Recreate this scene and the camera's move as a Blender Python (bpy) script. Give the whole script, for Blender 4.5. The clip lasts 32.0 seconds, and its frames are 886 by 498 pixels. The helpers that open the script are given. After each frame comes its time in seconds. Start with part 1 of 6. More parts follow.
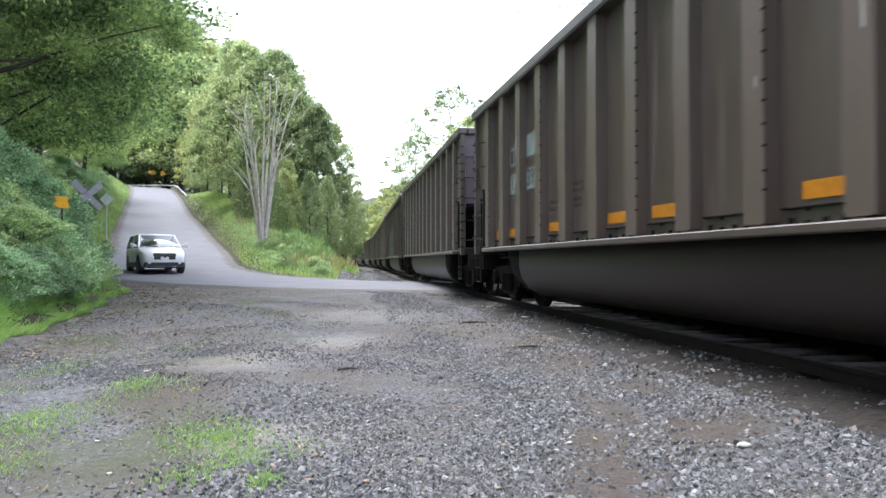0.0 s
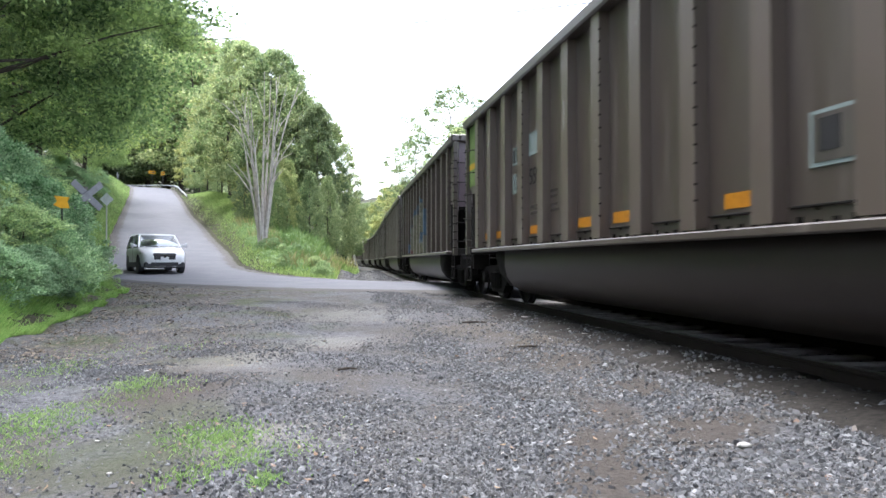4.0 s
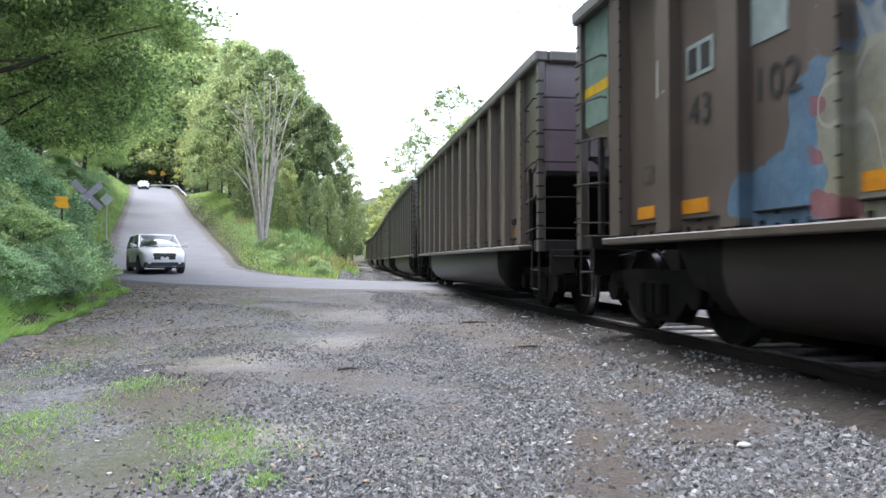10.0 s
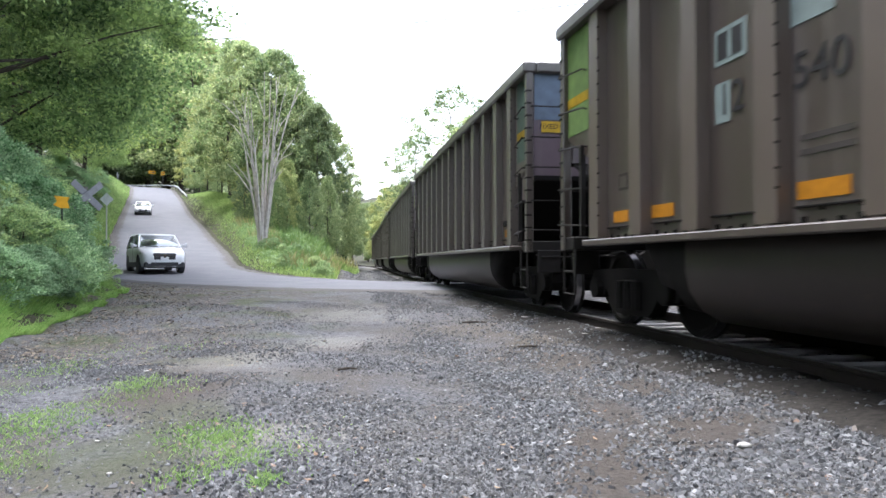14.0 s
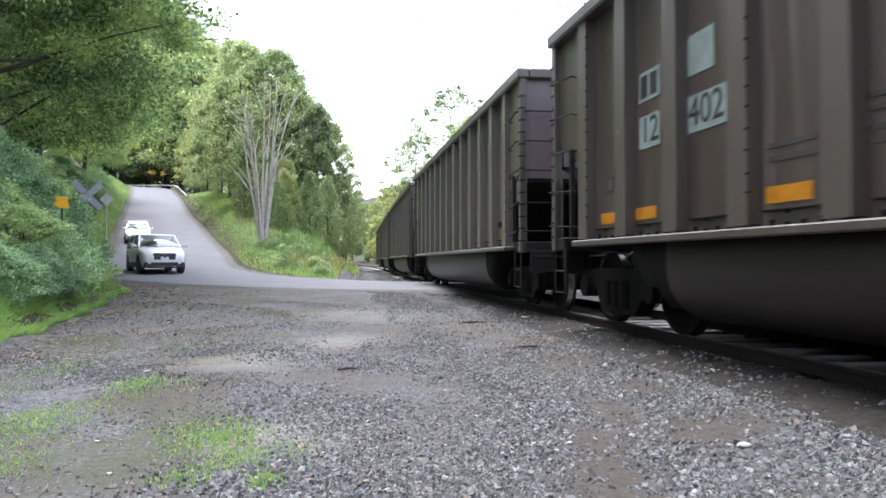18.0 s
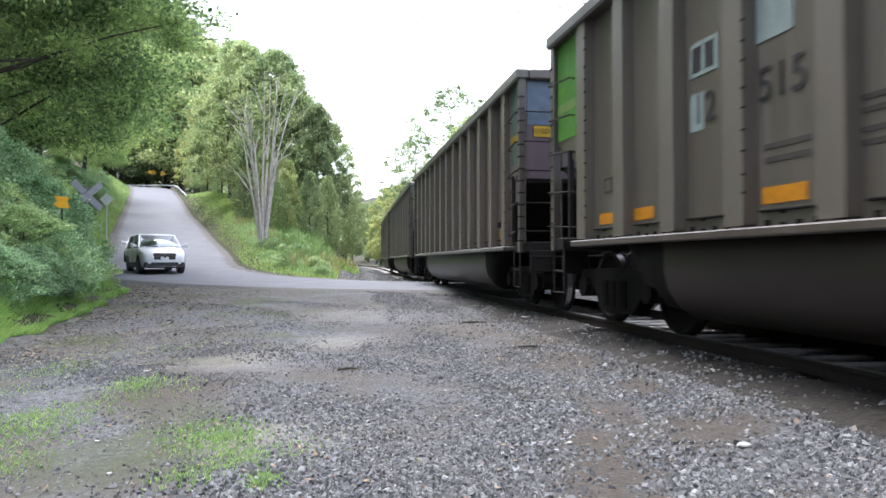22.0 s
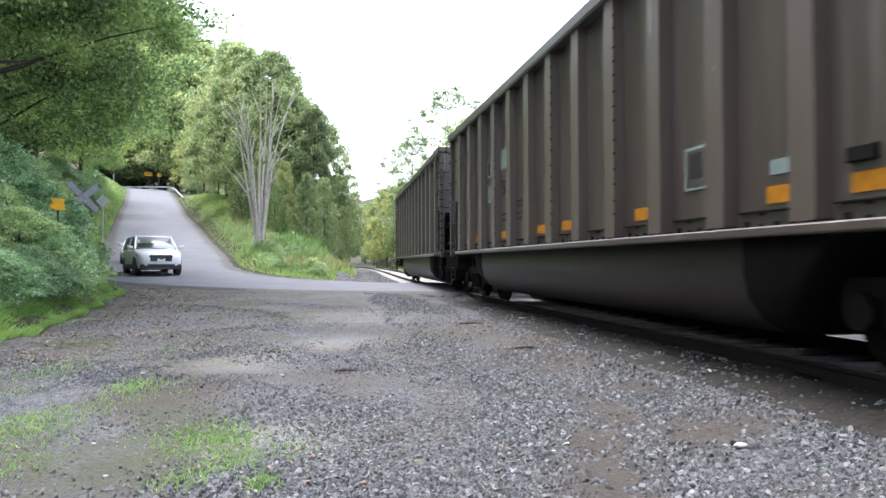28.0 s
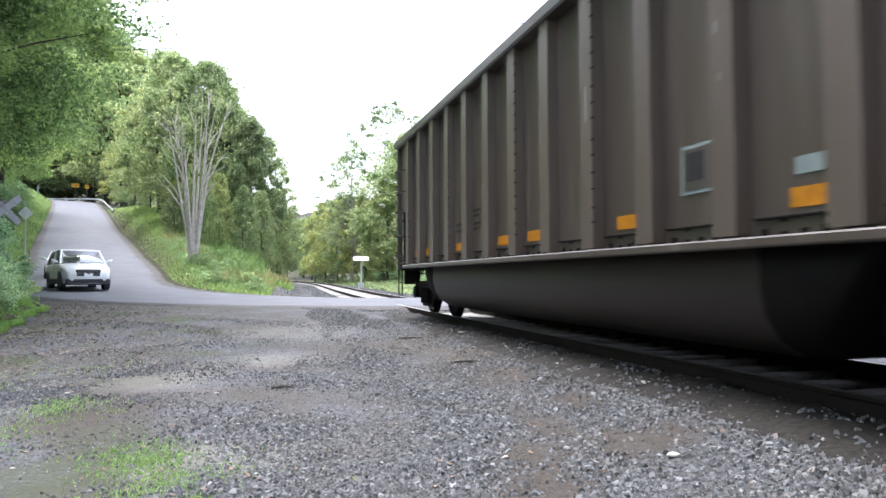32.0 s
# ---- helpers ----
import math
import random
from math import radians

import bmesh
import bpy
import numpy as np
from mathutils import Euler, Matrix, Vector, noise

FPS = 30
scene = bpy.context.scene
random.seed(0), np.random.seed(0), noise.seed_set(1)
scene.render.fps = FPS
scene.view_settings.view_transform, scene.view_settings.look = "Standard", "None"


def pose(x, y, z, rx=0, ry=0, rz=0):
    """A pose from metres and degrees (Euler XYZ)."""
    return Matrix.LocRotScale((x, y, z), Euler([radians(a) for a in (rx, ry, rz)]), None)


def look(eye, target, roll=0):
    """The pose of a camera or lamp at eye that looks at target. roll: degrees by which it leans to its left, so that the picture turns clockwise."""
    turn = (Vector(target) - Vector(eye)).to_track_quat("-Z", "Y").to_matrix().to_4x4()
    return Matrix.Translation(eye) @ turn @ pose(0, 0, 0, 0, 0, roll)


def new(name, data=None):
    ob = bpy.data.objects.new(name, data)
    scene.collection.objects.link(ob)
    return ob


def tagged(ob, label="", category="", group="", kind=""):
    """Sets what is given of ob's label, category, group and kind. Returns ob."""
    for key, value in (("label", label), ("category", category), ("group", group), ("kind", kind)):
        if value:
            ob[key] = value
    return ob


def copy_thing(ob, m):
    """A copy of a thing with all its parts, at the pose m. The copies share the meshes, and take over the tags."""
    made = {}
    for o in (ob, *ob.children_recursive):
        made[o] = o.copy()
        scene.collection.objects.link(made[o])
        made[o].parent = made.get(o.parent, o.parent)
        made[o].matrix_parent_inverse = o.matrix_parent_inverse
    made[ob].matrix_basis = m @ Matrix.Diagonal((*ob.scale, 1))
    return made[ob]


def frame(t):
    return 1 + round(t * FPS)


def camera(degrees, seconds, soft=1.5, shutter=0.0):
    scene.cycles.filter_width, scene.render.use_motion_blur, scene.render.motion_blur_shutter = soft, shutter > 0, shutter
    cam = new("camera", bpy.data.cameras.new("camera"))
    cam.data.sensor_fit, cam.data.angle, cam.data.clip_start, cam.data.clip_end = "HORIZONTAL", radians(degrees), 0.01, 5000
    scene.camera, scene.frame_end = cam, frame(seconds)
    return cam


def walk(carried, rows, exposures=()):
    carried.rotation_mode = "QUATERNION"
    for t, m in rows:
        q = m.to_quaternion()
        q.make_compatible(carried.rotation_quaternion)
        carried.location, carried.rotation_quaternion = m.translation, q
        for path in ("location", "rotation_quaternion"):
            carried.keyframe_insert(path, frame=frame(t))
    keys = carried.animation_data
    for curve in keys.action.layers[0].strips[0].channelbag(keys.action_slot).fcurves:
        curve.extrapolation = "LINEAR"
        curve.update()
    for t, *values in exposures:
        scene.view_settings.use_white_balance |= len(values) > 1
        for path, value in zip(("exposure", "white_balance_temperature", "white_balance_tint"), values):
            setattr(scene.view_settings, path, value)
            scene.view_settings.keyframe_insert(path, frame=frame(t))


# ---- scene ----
# ---- camera ----
cam = camera(63.95, 32.0, soft=1.5, shutter=0.5)
EYE = (0.0, 0.0, 0.79)          # rail heads lie at z = 0


def aim(yaw, pitch, roll):
    """Camera pose: yaw to the left, pitch up and roll, in degrees."""
    return pose(*EYE) @ pose(0, 0, 0, 0, 0, yaw) @ pose(0, 0, 0, 90 + pitch) @ pose(0, 0, 0, 0, 0, -roll)


CAMERA_ROWS = [
    (0.0, 0.0, 0.985, 0.0), (24.2, 0.0, 0.985, 0.0), (25.0, -0.02, 1.02, 0.05), (25.5, -0.12, 1.06, 0.07),
    (27.5, -0.18, 1.067, 0.07), (28.0, -0.25, 1.083, 0.12), (28.5, -0.26, 1.07, 0.2), (29.0, -1.186, 1.227, 0.185),
    (29.5, -1.368, 1.228, 0.218), (30.0, -1.66, 1.286, 0.273), (30.5, -3.088, 1.549, 0.16), (31.0, -4.759, 1.883, 0.264),
    (31.5, -5.364, 2.069, 0.279), (32.0, -5.132, 2.227, 0.204)]
walk(cam, [(t, aim(y, p, r)) for t, y, p, r in CAMERA_ROWS], exposures=[(0.0, 2.35, 6200, 13), (32.0, 2.35, 6200, 13)])

# ---- light ----
world = bpy.data.worlds.new("overcast_sky")
scene.world = world
world.use_nodes = True
wn = world.node_tree.nodes
wn.clear()
sky = wn.new("ShaderNodeTexSky")
sky.sky_type, sky.sun_disc = "NISHITA", False
sky.sun_elevation, sky.sun_rotation = radians(75.5), radians(-45)
sky.air_density, sky.dust_density, sky.ozone_density = 1.0, 4.0, 1.0
grey = wn.new("ShaderNodeHueSaturation")
grey.inputs["Saturation"].default_value = 0.48
back = wn.new("ShaderNodeBackground")
back.inputs["Strength"].default_value = 0.15
wout = wn.new("ShaderNodeOutputWorld")
world.node_tree.links.new(sky.outputs[0], grey.inputs["Color"])
world.node_tree.links.new(grey.outputs[0], back.inputs[0])
world.node_tree.links.new(back.outputs[0], wout.inputs[0])
sun = new("sun", bpy.data.lights.new("sun", "SUN"))
sun.data.energy, sun.data.angle, sun.data.color = 1.2, radians(30), (1.0, 0.98, 0.95)
sun.matrix_world = look((-7, 7, 38), (0, 0, 0))


# ---- materials ----
class Nodes:
    """A small helper to write node materials."""

    def __init__(self, name, roughness=0.8, metallic=0.0, specular=0.4):
        self.m = bpy.data.materials.new(name)
        self.m.use_nodes = True
        self.t = self.m.node_tree
        self.b = self.t.nodes["Principled BSDF"]
        self.b.inputs["Roughness"].default_value = roughness
        self.b.inputs["Metallic"].default_value = metallic
        self.b.inputs["Specular IOR Level"].default_value = specular
        self.coord = self.t.nodes.new("ShaderNodeTexCoord")
        self.geo = self.t.nodes.new("ShaderNodeNewGeometry")

    def put(self, socket, value):
        if hasattr(value, "is_output"):
            self.t.links.new(value, socket)
        else:
            socket.default_value = value

    def noise(self, scale, detail=4, rough=0.6, space="Object", stretch=(1, 1, 1), distort=0.0):
        mp = self.t.nodes.new("ShaderNodeMapping")
        mp.inputs["Scale"].default_value = stretch
        self.t.links.new(self.geo.outputs["Position"] if space == "World" else self.coord.outputs[space], mp.inputs[0])
        n = self.t.nodes.new("ShaderNodeTexNoise")
        n.inputs["Scale"].default_value, n.inputs["Detail"].default_value = scale, detail
        n.inputs["Roughness"].default_value, n.inputs["Distortion"].default_value = rough, distort
        self.t.links.new(mp.outputs[0], n.inputs["Vector"])
        return n.outputs[0]

    def voronoi(self, scale, out="Color", space="Object", feature="F1"):
        v = self.t.nodes.new("ShaderNodeTexVoronoi")
        v.inputs["Scale"].default_value = scale
        v.feature = feature
        self.t.links.new(self.geo.outputs["Position"] if space == "World" else self.coord.outputs[space], v.inputs["Vector"])
        return v.outputs[out]

    def ramp(self, fac, stops):
        r = self.t.nodes.new("ShaderNodeValToRGB")
        el = r.color_ramp.elements
        while len(el) < len(stops):
            el.new(0.5)
        for e, (p, c) in zip(el, stops):
            e.position = p
            e.color = (*c, 1) if hasattr(c, "__len__") else (c, c, c, 1)
        self.t.links.new(fac, r.inputs[0])
        return r.outputs[0]

    def mix(self, fac, a, b, mode="MIX"):
        x = self.t.nodes.new("ShaderNodeMix")
        x.data_type, x.blend_type = "RGBA", mode
        self.put(x.inputs[0], fac)
        for s, v in ((x.inputs[6], a), (x.inputs[7], b)):
            self.put(s, (*v, 1) if isinstance(v, tuple) and len(v) == 3 else v)
        return x.outputs[2]

    def math(self, op, a, b=0.0):
        x = self.t.nodes.new("ShaderNodeMath")
        x.operation = op
        self.put(x.inputs[0], a)
        self.put(x.inputs[1], b)
        return x.outputs[0]

    def axis(self, space="Object"):
        s = self.t.nodes.new("ShaderNodeSeparateXYZ")
        self.t.links.new(self.geo.outputs["Position"] if space == "World" else self.coord.outputs[space], s.inputs[0])
        return s.outputs

    def random_object(self):
        return self.t.nodes.new("ShaderNodeObjectInfo").outputs["Random"]

    def island(self):
        return self.geo.outputs["Random Per Island"]

    def bump(self, height, strength=0.3, distance=0.02):
        b = self.t.nodes.new("ShaderNodeBump")
        b.inputs["Strength"].default_value, b.inputs["Distance"].default_value = strength, distance
        self.t.links.new(height, b.inputs["Height"])
        self.t.links.new(b.outputs[0], self.b.inputs["Normal"])

    def done(self, color):
        self.put(self.b.inputs["Base Color"], (*color, 1) if isinstance(color, tuple) else color)
        return self.m


def plain(name, c, roughness=0.7, metallic=0.0, vary=0.12, scale=6.0, specular=0.4):
    n = Nodes(name, roughness, metallic, specular)
    d = tuple(v * (1 - vary * 2) for v in c)
    u = tuple(min(1, v * (1 + vary)) for v in c)
    return n.done(n.ramp(n.noise(scale, 5), [(0.3, d), (0.7, u)]))


def car_paint(name, base, light, streak=0.35, gloss=(0.36, 0.50), specular=1.0):
    """Weathered freight-car paint: dust film, vertical streaks, rust freckles."""
    n = Nodes(name, 0.5, 0.0, specular)
    big = n.noise(0.9, 4, 0.6)
    c = n.mix(n.ramp(big, [(0.35, 0.0), (0.7, 1.0)]), base, light)
    st = n.noise(3.0, 5, 0.65, "Object", (2.2, 2.2, 0.12))
    c = n.mix(n.ramp(st, [(0.56, 0.0), (0.74, streak * 1.5)]), c, (0.1408, 0.1216, 0.1056))
    n.b.inputs["Coat Weight"].default_value, n.b.inputs["Coat Roughness"].default_value = 0.35, 0.34
    rust = n.noise(14, 6, 0.7)
    c = n.mix(n.ramp(rust, [(0.62, 0.0), (0.72, 0.7)]), c, (0.0640, 0.0352, 0.0224))
    n.put(n.b.inputs["Roughness"], n.ramp(st, [(0.3, gloss[0]), (0.7, gloss[1])]))
    n.bump(n.noise(30, 4), 0.12, 0.01)
    return n.done(c)


TAUPE = car_paint("dusty_brown_paint", (0.0337, 0.0230, 0.0173), (0.0443, 0.0316, 0.0236))
# Rib copy of the brown: lighter, with the skylight on ribs in the colour.
RIB_PAINT = car_paint("skylit_rib_brown_paint", (0.0525, 0.0367, 0.0271), (0.0718, 0.0512, 0.0401))
TAUPE_DARK = car_paint("dark_brown_paint", (0.0288, 0.0231, 0.0192), (0.0441, 0.0345, 0.0288))
# Belly far darker than the sides: shade under the car is in the colour.
TUB = car_paint("shade_dark_belly_paint", (0.0103, 0.0065, 0.0050), (0.0138, 0.0091, 0.0068), 0.03, (0.55, 0.55), 0.3)
PURPLE = car_paint("faded_oxide_paint", (0.0701, 0.0461, 0.0575), (0.0995, 0.0708, 0.0851), 0.2)
GREEN = plain("bright_green_paint", (0.0768, 0.2176, 0.0384), 0.5)
TEAL = plain("faded_teal_paint", (0.1280, 0.1920, 0.1600), 0.6)
PALE_GREEN = plain("pale_green_paint", (0.170, 0.270, 0.085), 0.6)
BLUE = plain("faded_blue_paint", (0.1024, 0.1408, 0.1920), 0.6)
YELLOW = plain("yellow_sign_paint", (0.4608, 0.3008, 0.0192), 0.5)
ORANGE = plain("orange_reflective_tape", (0.3400, 0.1403, 0.0085), 0.4, 0, 0.15, 12)
WHITE_MARK = plain("faded_white_stencil", (0.150, 0.190, 0.182), 0.7)
BLACK_MARK = plain("black_stencil", (0.0128, 0.0128, 0.0141), 0.6)
# Both steels sit near black: the gloom under the cars is in their colour.
STEEL_DARK = plain("grimy_shade_black_steel", (0.0048, 0.0042, 0.0038), 0.75, 0.0, 0.2, 8, 0.15)
STEEL_GREY = plain("dusty_shade_dark_steel", (0.0086, 0.0070, 0.0059), 0.65, 0.0, 0.2, 8, 0.3)
TREAD = plain("polished_steel", (0.24, 0.24, 0.25), 0.3, 1.0, 0.05)
RAIL_TOP = plain("worn_rail_steel", (0.20, 0.19, 0.19), 0.45, 0.9, 0.06)
RAIL_SIDE = plain("rusty_rail_steel", (0.0134, 0.0090, 0.0070), 0.85, 0.1)


def gravel_material():
    n = Nodes("gravel_ground", 0.9, 0, 0.25)
    cell = n.voronoi(38, "Color", "World")
    stone = n.ramp(cell, [(0.0, (0.0288, 0.0307, 0.0346)), (0.5, (0.0666, 0.0691, 0.0762)), (1.0, (0.1350, 0.1382, 0.1485))])
    fine = n.noise(60, 4, 0.7, "World")
    dirt = n.ramp(fine, [(0.3, (0.0262, 0.0237, 0.0218)), (0.5, (0.0563, 0.0525, 0.0493)), (0.72, (0.1152, 0.1094, 0.1050))])
    patch = n.noise(0.55, 6, 0.62, "World", (1, 1, 1), 0.6)
    c = n.mix(n.ramp(patch, [(0.44, 0.0), (0.58, 1.0)]), dirt, stone)
    damp = n.noise(0.8, 5, 0.6, "World", (1, 0.6, 1))
    c = n.mix(n.ramp(damp, [(0.60, 0.0), (0.72, 0.75)]), c, (0.0288, 0.0250, 0.0205))
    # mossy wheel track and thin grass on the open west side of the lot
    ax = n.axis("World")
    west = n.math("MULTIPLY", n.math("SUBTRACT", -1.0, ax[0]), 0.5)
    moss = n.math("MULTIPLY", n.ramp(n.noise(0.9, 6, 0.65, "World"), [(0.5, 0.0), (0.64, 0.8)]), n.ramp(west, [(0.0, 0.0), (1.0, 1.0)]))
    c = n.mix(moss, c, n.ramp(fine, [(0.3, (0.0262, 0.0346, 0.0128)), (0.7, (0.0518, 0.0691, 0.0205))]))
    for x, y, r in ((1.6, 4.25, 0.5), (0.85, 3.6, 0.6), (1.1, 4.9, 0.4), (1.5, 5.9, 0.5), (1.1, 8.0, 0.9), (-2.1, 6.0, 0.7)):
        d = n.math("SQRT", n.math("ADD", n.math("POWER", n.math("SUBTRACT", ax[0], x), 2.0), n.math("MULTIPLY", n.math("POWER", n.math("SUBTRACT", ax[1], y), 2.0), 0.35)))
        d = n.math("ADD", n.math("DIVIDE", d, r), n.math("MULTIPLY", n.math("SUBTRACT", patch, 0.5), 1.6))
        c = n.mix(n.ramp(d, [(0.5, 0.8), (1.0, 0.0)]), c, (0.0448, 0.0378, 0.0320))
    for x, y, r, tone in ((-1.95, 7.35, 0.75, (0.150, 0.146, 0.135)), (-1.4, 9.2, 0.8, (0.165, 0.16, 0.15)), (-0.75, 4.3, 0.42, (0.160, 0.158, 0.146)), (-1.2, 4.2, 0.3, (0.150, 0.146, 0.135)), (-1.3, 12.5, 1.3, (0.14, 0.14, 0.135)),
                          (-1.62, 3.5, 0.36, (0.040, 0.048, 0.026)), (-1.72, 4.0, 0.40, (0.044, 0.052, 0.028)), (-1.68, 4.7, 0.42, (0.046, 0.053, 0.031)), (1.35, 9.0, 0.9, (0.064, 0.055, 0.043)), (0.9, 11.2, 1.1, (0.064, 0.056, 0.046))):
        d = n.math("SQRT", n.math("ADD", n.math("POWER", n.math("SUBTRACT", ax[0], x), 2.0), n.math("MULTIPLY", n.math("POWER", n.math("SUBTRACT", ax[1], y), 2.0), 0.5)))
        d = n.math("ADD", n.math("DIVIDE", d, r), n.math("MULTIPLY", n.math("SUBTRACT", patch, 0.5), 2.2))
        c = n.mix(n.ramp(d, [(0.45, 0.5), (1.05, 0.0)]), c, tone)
    # earth under grass, brambles and woods
    earth = n.ramp(n.noise(8, 6, 0.7, "World"), [(0.3, (0.0147, 0.0141, 0.0083)), (0.6, (0.0320, 0.0346, 0.0128)), (0.8, (0.0435, 0.0333, 0.0205))])
    at = n.t.nodes.new("ShaderNodeAttribute")
    at.attribute_name = "gravel"
    edge = n.math("ADD", at.outputs["Fac"], n.math("MULTIPLY", n.math("SUBTRACT", n.noise(2.5, 6, 0.65, "World"), 0.5), 0.9))
    c = n.mix(n.ramp(edge, [(0.42, 0.0), (0.58, 1.0)]), earth, c)
    n.bump(n.math("ADD", n.voronoi(26, "Distance", "World"), fine), 0.7, 0.03)
    return n.done(c)


def asphalt_material():
    n = Nodes("worn_asphalt", 0.92, 0, 0.15)
    a = n.ramp(n.noise(120, 3, 0.7, "World"), [(0.3, (0.0979, 0.1008, 0.1135)), (0.7, (0.1498, 0.1544, 0.1716))])
    b = n.mix(n.ramp(n.noise(0.7, 5, 0.6, "World"), [(0.4, 0.0), (0.7, 0.6)]), a, (0.0864, 0.0893, 0.0991))
    at = n.t.nodes.new("ShaderNodeAttribute")
    at.attribute_name = "rim"
    edge = n.math("ADD", at.outputs["Fac"], n.math("MULTIPLY", n.math("SUBTRACT", n.noise(3.0, 6, 0.7, "World"), 0.5), 1.3))
    grit = n.ramp(n.noise(60, 4, 0.7, "World"), [(0.3, (0.0346, 0.0322, 0.0300)), (0.7, (0.1152, 0.1123, 0.1094))])
    b = n.mix(n.ramp(edge, [(0.45, 0.0), (0.7, 1.0)]), b, grit)
    n.bump(n.noise(160, 2, 0.6, "World"), 0.2, 0.006)
    return n.done(b)


def leaf_material(name, dark, mid, light, trans=0.58):
    n = Nodes(name, 0.5, 0, 0.35)
    c = n.ramp(n.island(), [(0.0, dark), (0.5, mid), (1.0, light)])
    c = n.mix(n.ramp(n.noise(0.35, 3, 0.5, "World"), [(0.35, 0.0), (0.7, 0.55)]), c, light)
    own = n.random_object()
    c = n.mix(1.0, c, n.ramp(own, [(0.0, (0.55, 0.60, 0.62)), (0.35, (0.8, 0.85, 0.85)), (0.7, (1.0, 1.0, 1.0)), (1.0, (1.22, 1.08, 0.85))]), "MULTIPLY")
    n.done(c)
    tr = n.t.nodes.new("ShaderNodeBsdfTranslucent")
    n.t.links.new(c, tr.inputs[0])
    mx = n.t.nodes.new("ShaderNodeMixShader")
    mx.inputs[0].default_value = trans
    n.t.links.new(n.b.outputs[0], mx.inputs[1])
    n.t.links.new(tr.outputs[0], mx.inputs[2])
    n.t.links.new(mx.outputs[0], n.t.nodes["Material Output"].inputs[0])
    return n.m


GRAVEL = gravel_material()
ASPHALT = asphalt_material()
LEAF_DARK = leaf_material("dark_maple_leaves", (0.0429, 0.0887, 0.0315), (0.1502, 0.2646, 0.0887), (0.4862, 0.6292, 0.2431))
LEAF_MID = leaf_material("green_leaves", (0.0720, 0.1296, 0.0576), (0.2220, 0.3240, 0.1344), (0.5280, 0.5760, 0.2880))
LEAF_PALE = leaf_material("yellow_green_leaves", (0.1200, 0.1680, 0.0600), (0.3060, 0.3780, 0.1380), (0.5760, 0.5760, 0.2640))
LEAF_BANK = leaf_material("bramble_leaves", (0.072, 0.160, 0.070), (0.255, 0.440, 0.205), (0.54, 0.68, 0.40))
GRASS = leaf_material("fresh_grass", (0.120, 0.215, 0.066), (0.240, 0.385, 0.122), (0.42, 0.53, 0.21))
LUSH = leaf_material("long_lush_grass", (0.150, 0.290, 0.075), (0.300, 0.490, 0.140), (0.46, 0.61, 0.22))
LEAF_WEED = leaf_material("weed_leaves", (0.1207, 0.2127, 0.0805), (0.2760, 0.4025, 0.1725), (0.4830, 0.5750, 0.3105))
DRY_GRASS = leaf_material("seeding_grass", (0.20, 0.23, 0.12), (0.29, 0.32, 0.18), (0.40, 0.41, 0.27))
# Darker leaf copy: the woods' inner shade is in the colour.
LEAF_SHADE = leaf_material("wood_shade_leaves", (0.0300, 0.0540, 0.0264), (0.0840, 0.1380, 0.0600), (0.1920, 0.2580, 0.1080), 0.45)
BARK = plain("grey_brown_bark", (0.0544, 0.0448, 0.0352), 0.9, 0, 0.3, 9)
GREY_BARK = plain("pale_grey_bark", (0.24, 0.22, 0.20), 0.9, 0, 0.2, 7)
PALE_BARK = plain("pale_sycamore_bark", (0.4858, 0.4490, 0.4122), 0.8, 0, 0.15, 5)


# ---- mesh helpers ----
def mesh_of(name, bm, material):
    me = bpy.data.meshes.new(name)
    bm.to_mesh(me)
    bm.free()
    for mat in (material if isinstance(material, (list, tuple)) else [material]):
        me.materials.append(mat)
    return me


def part(name, bm, material, parent=None, label=""):
    """Links a bmesh (or a mesh) as one object under a thing or a part."""
    me = bm if isinstance(bm, bpy.types.Mesh) else mesh_of(name, bm, material)
    ob = new(name, me)
    ob.parent = parent
    if label:
        ob["label"] = label
    return ob


def thing(name, label, category, group="", kind="", at=None):
    ob = tagged(new(name), label, category, group, kind)
    ob.empty_display_size = 0.2
    if at is not None:
        ob.matrix_basis = at
    return ob


def box(bm, x0, x1, y0, y1, z0, z1, bevel=0.0, m=None):
    """Adds a box, its edges bevelled."""
    r = bmesh.ops.create_cube(bm, size=1)["verts"]
    for v in r:
        v.co = Vector(((x0 + x1) / 2 + v.co.x * (x1 - x0), (y0 + y1) / 2 + v.co.y * (y1 - y0), (z0 + z1) / 2 + v.co.z * (z1 - z0)))
    if bevel:
        es = {e for v in r for e in v.link_edges}
        out = bmesh.ops.bevel(bm, geom=list(es), offset=bevel, segments=1, affect="EDGES")
        r = list({v for f in out["faces"] for v in f.verts} | {v for v in r if v.is_valid})
    if m is not None:
        bmesh.ops.transform(bm, matrix=m, verts=[v for v in r if v.is_valid])
    return bm


def boxm(*a, bevel=0.0, m=None):
    return box(bmesh.new(), *a, bevel=bevel, m=m)


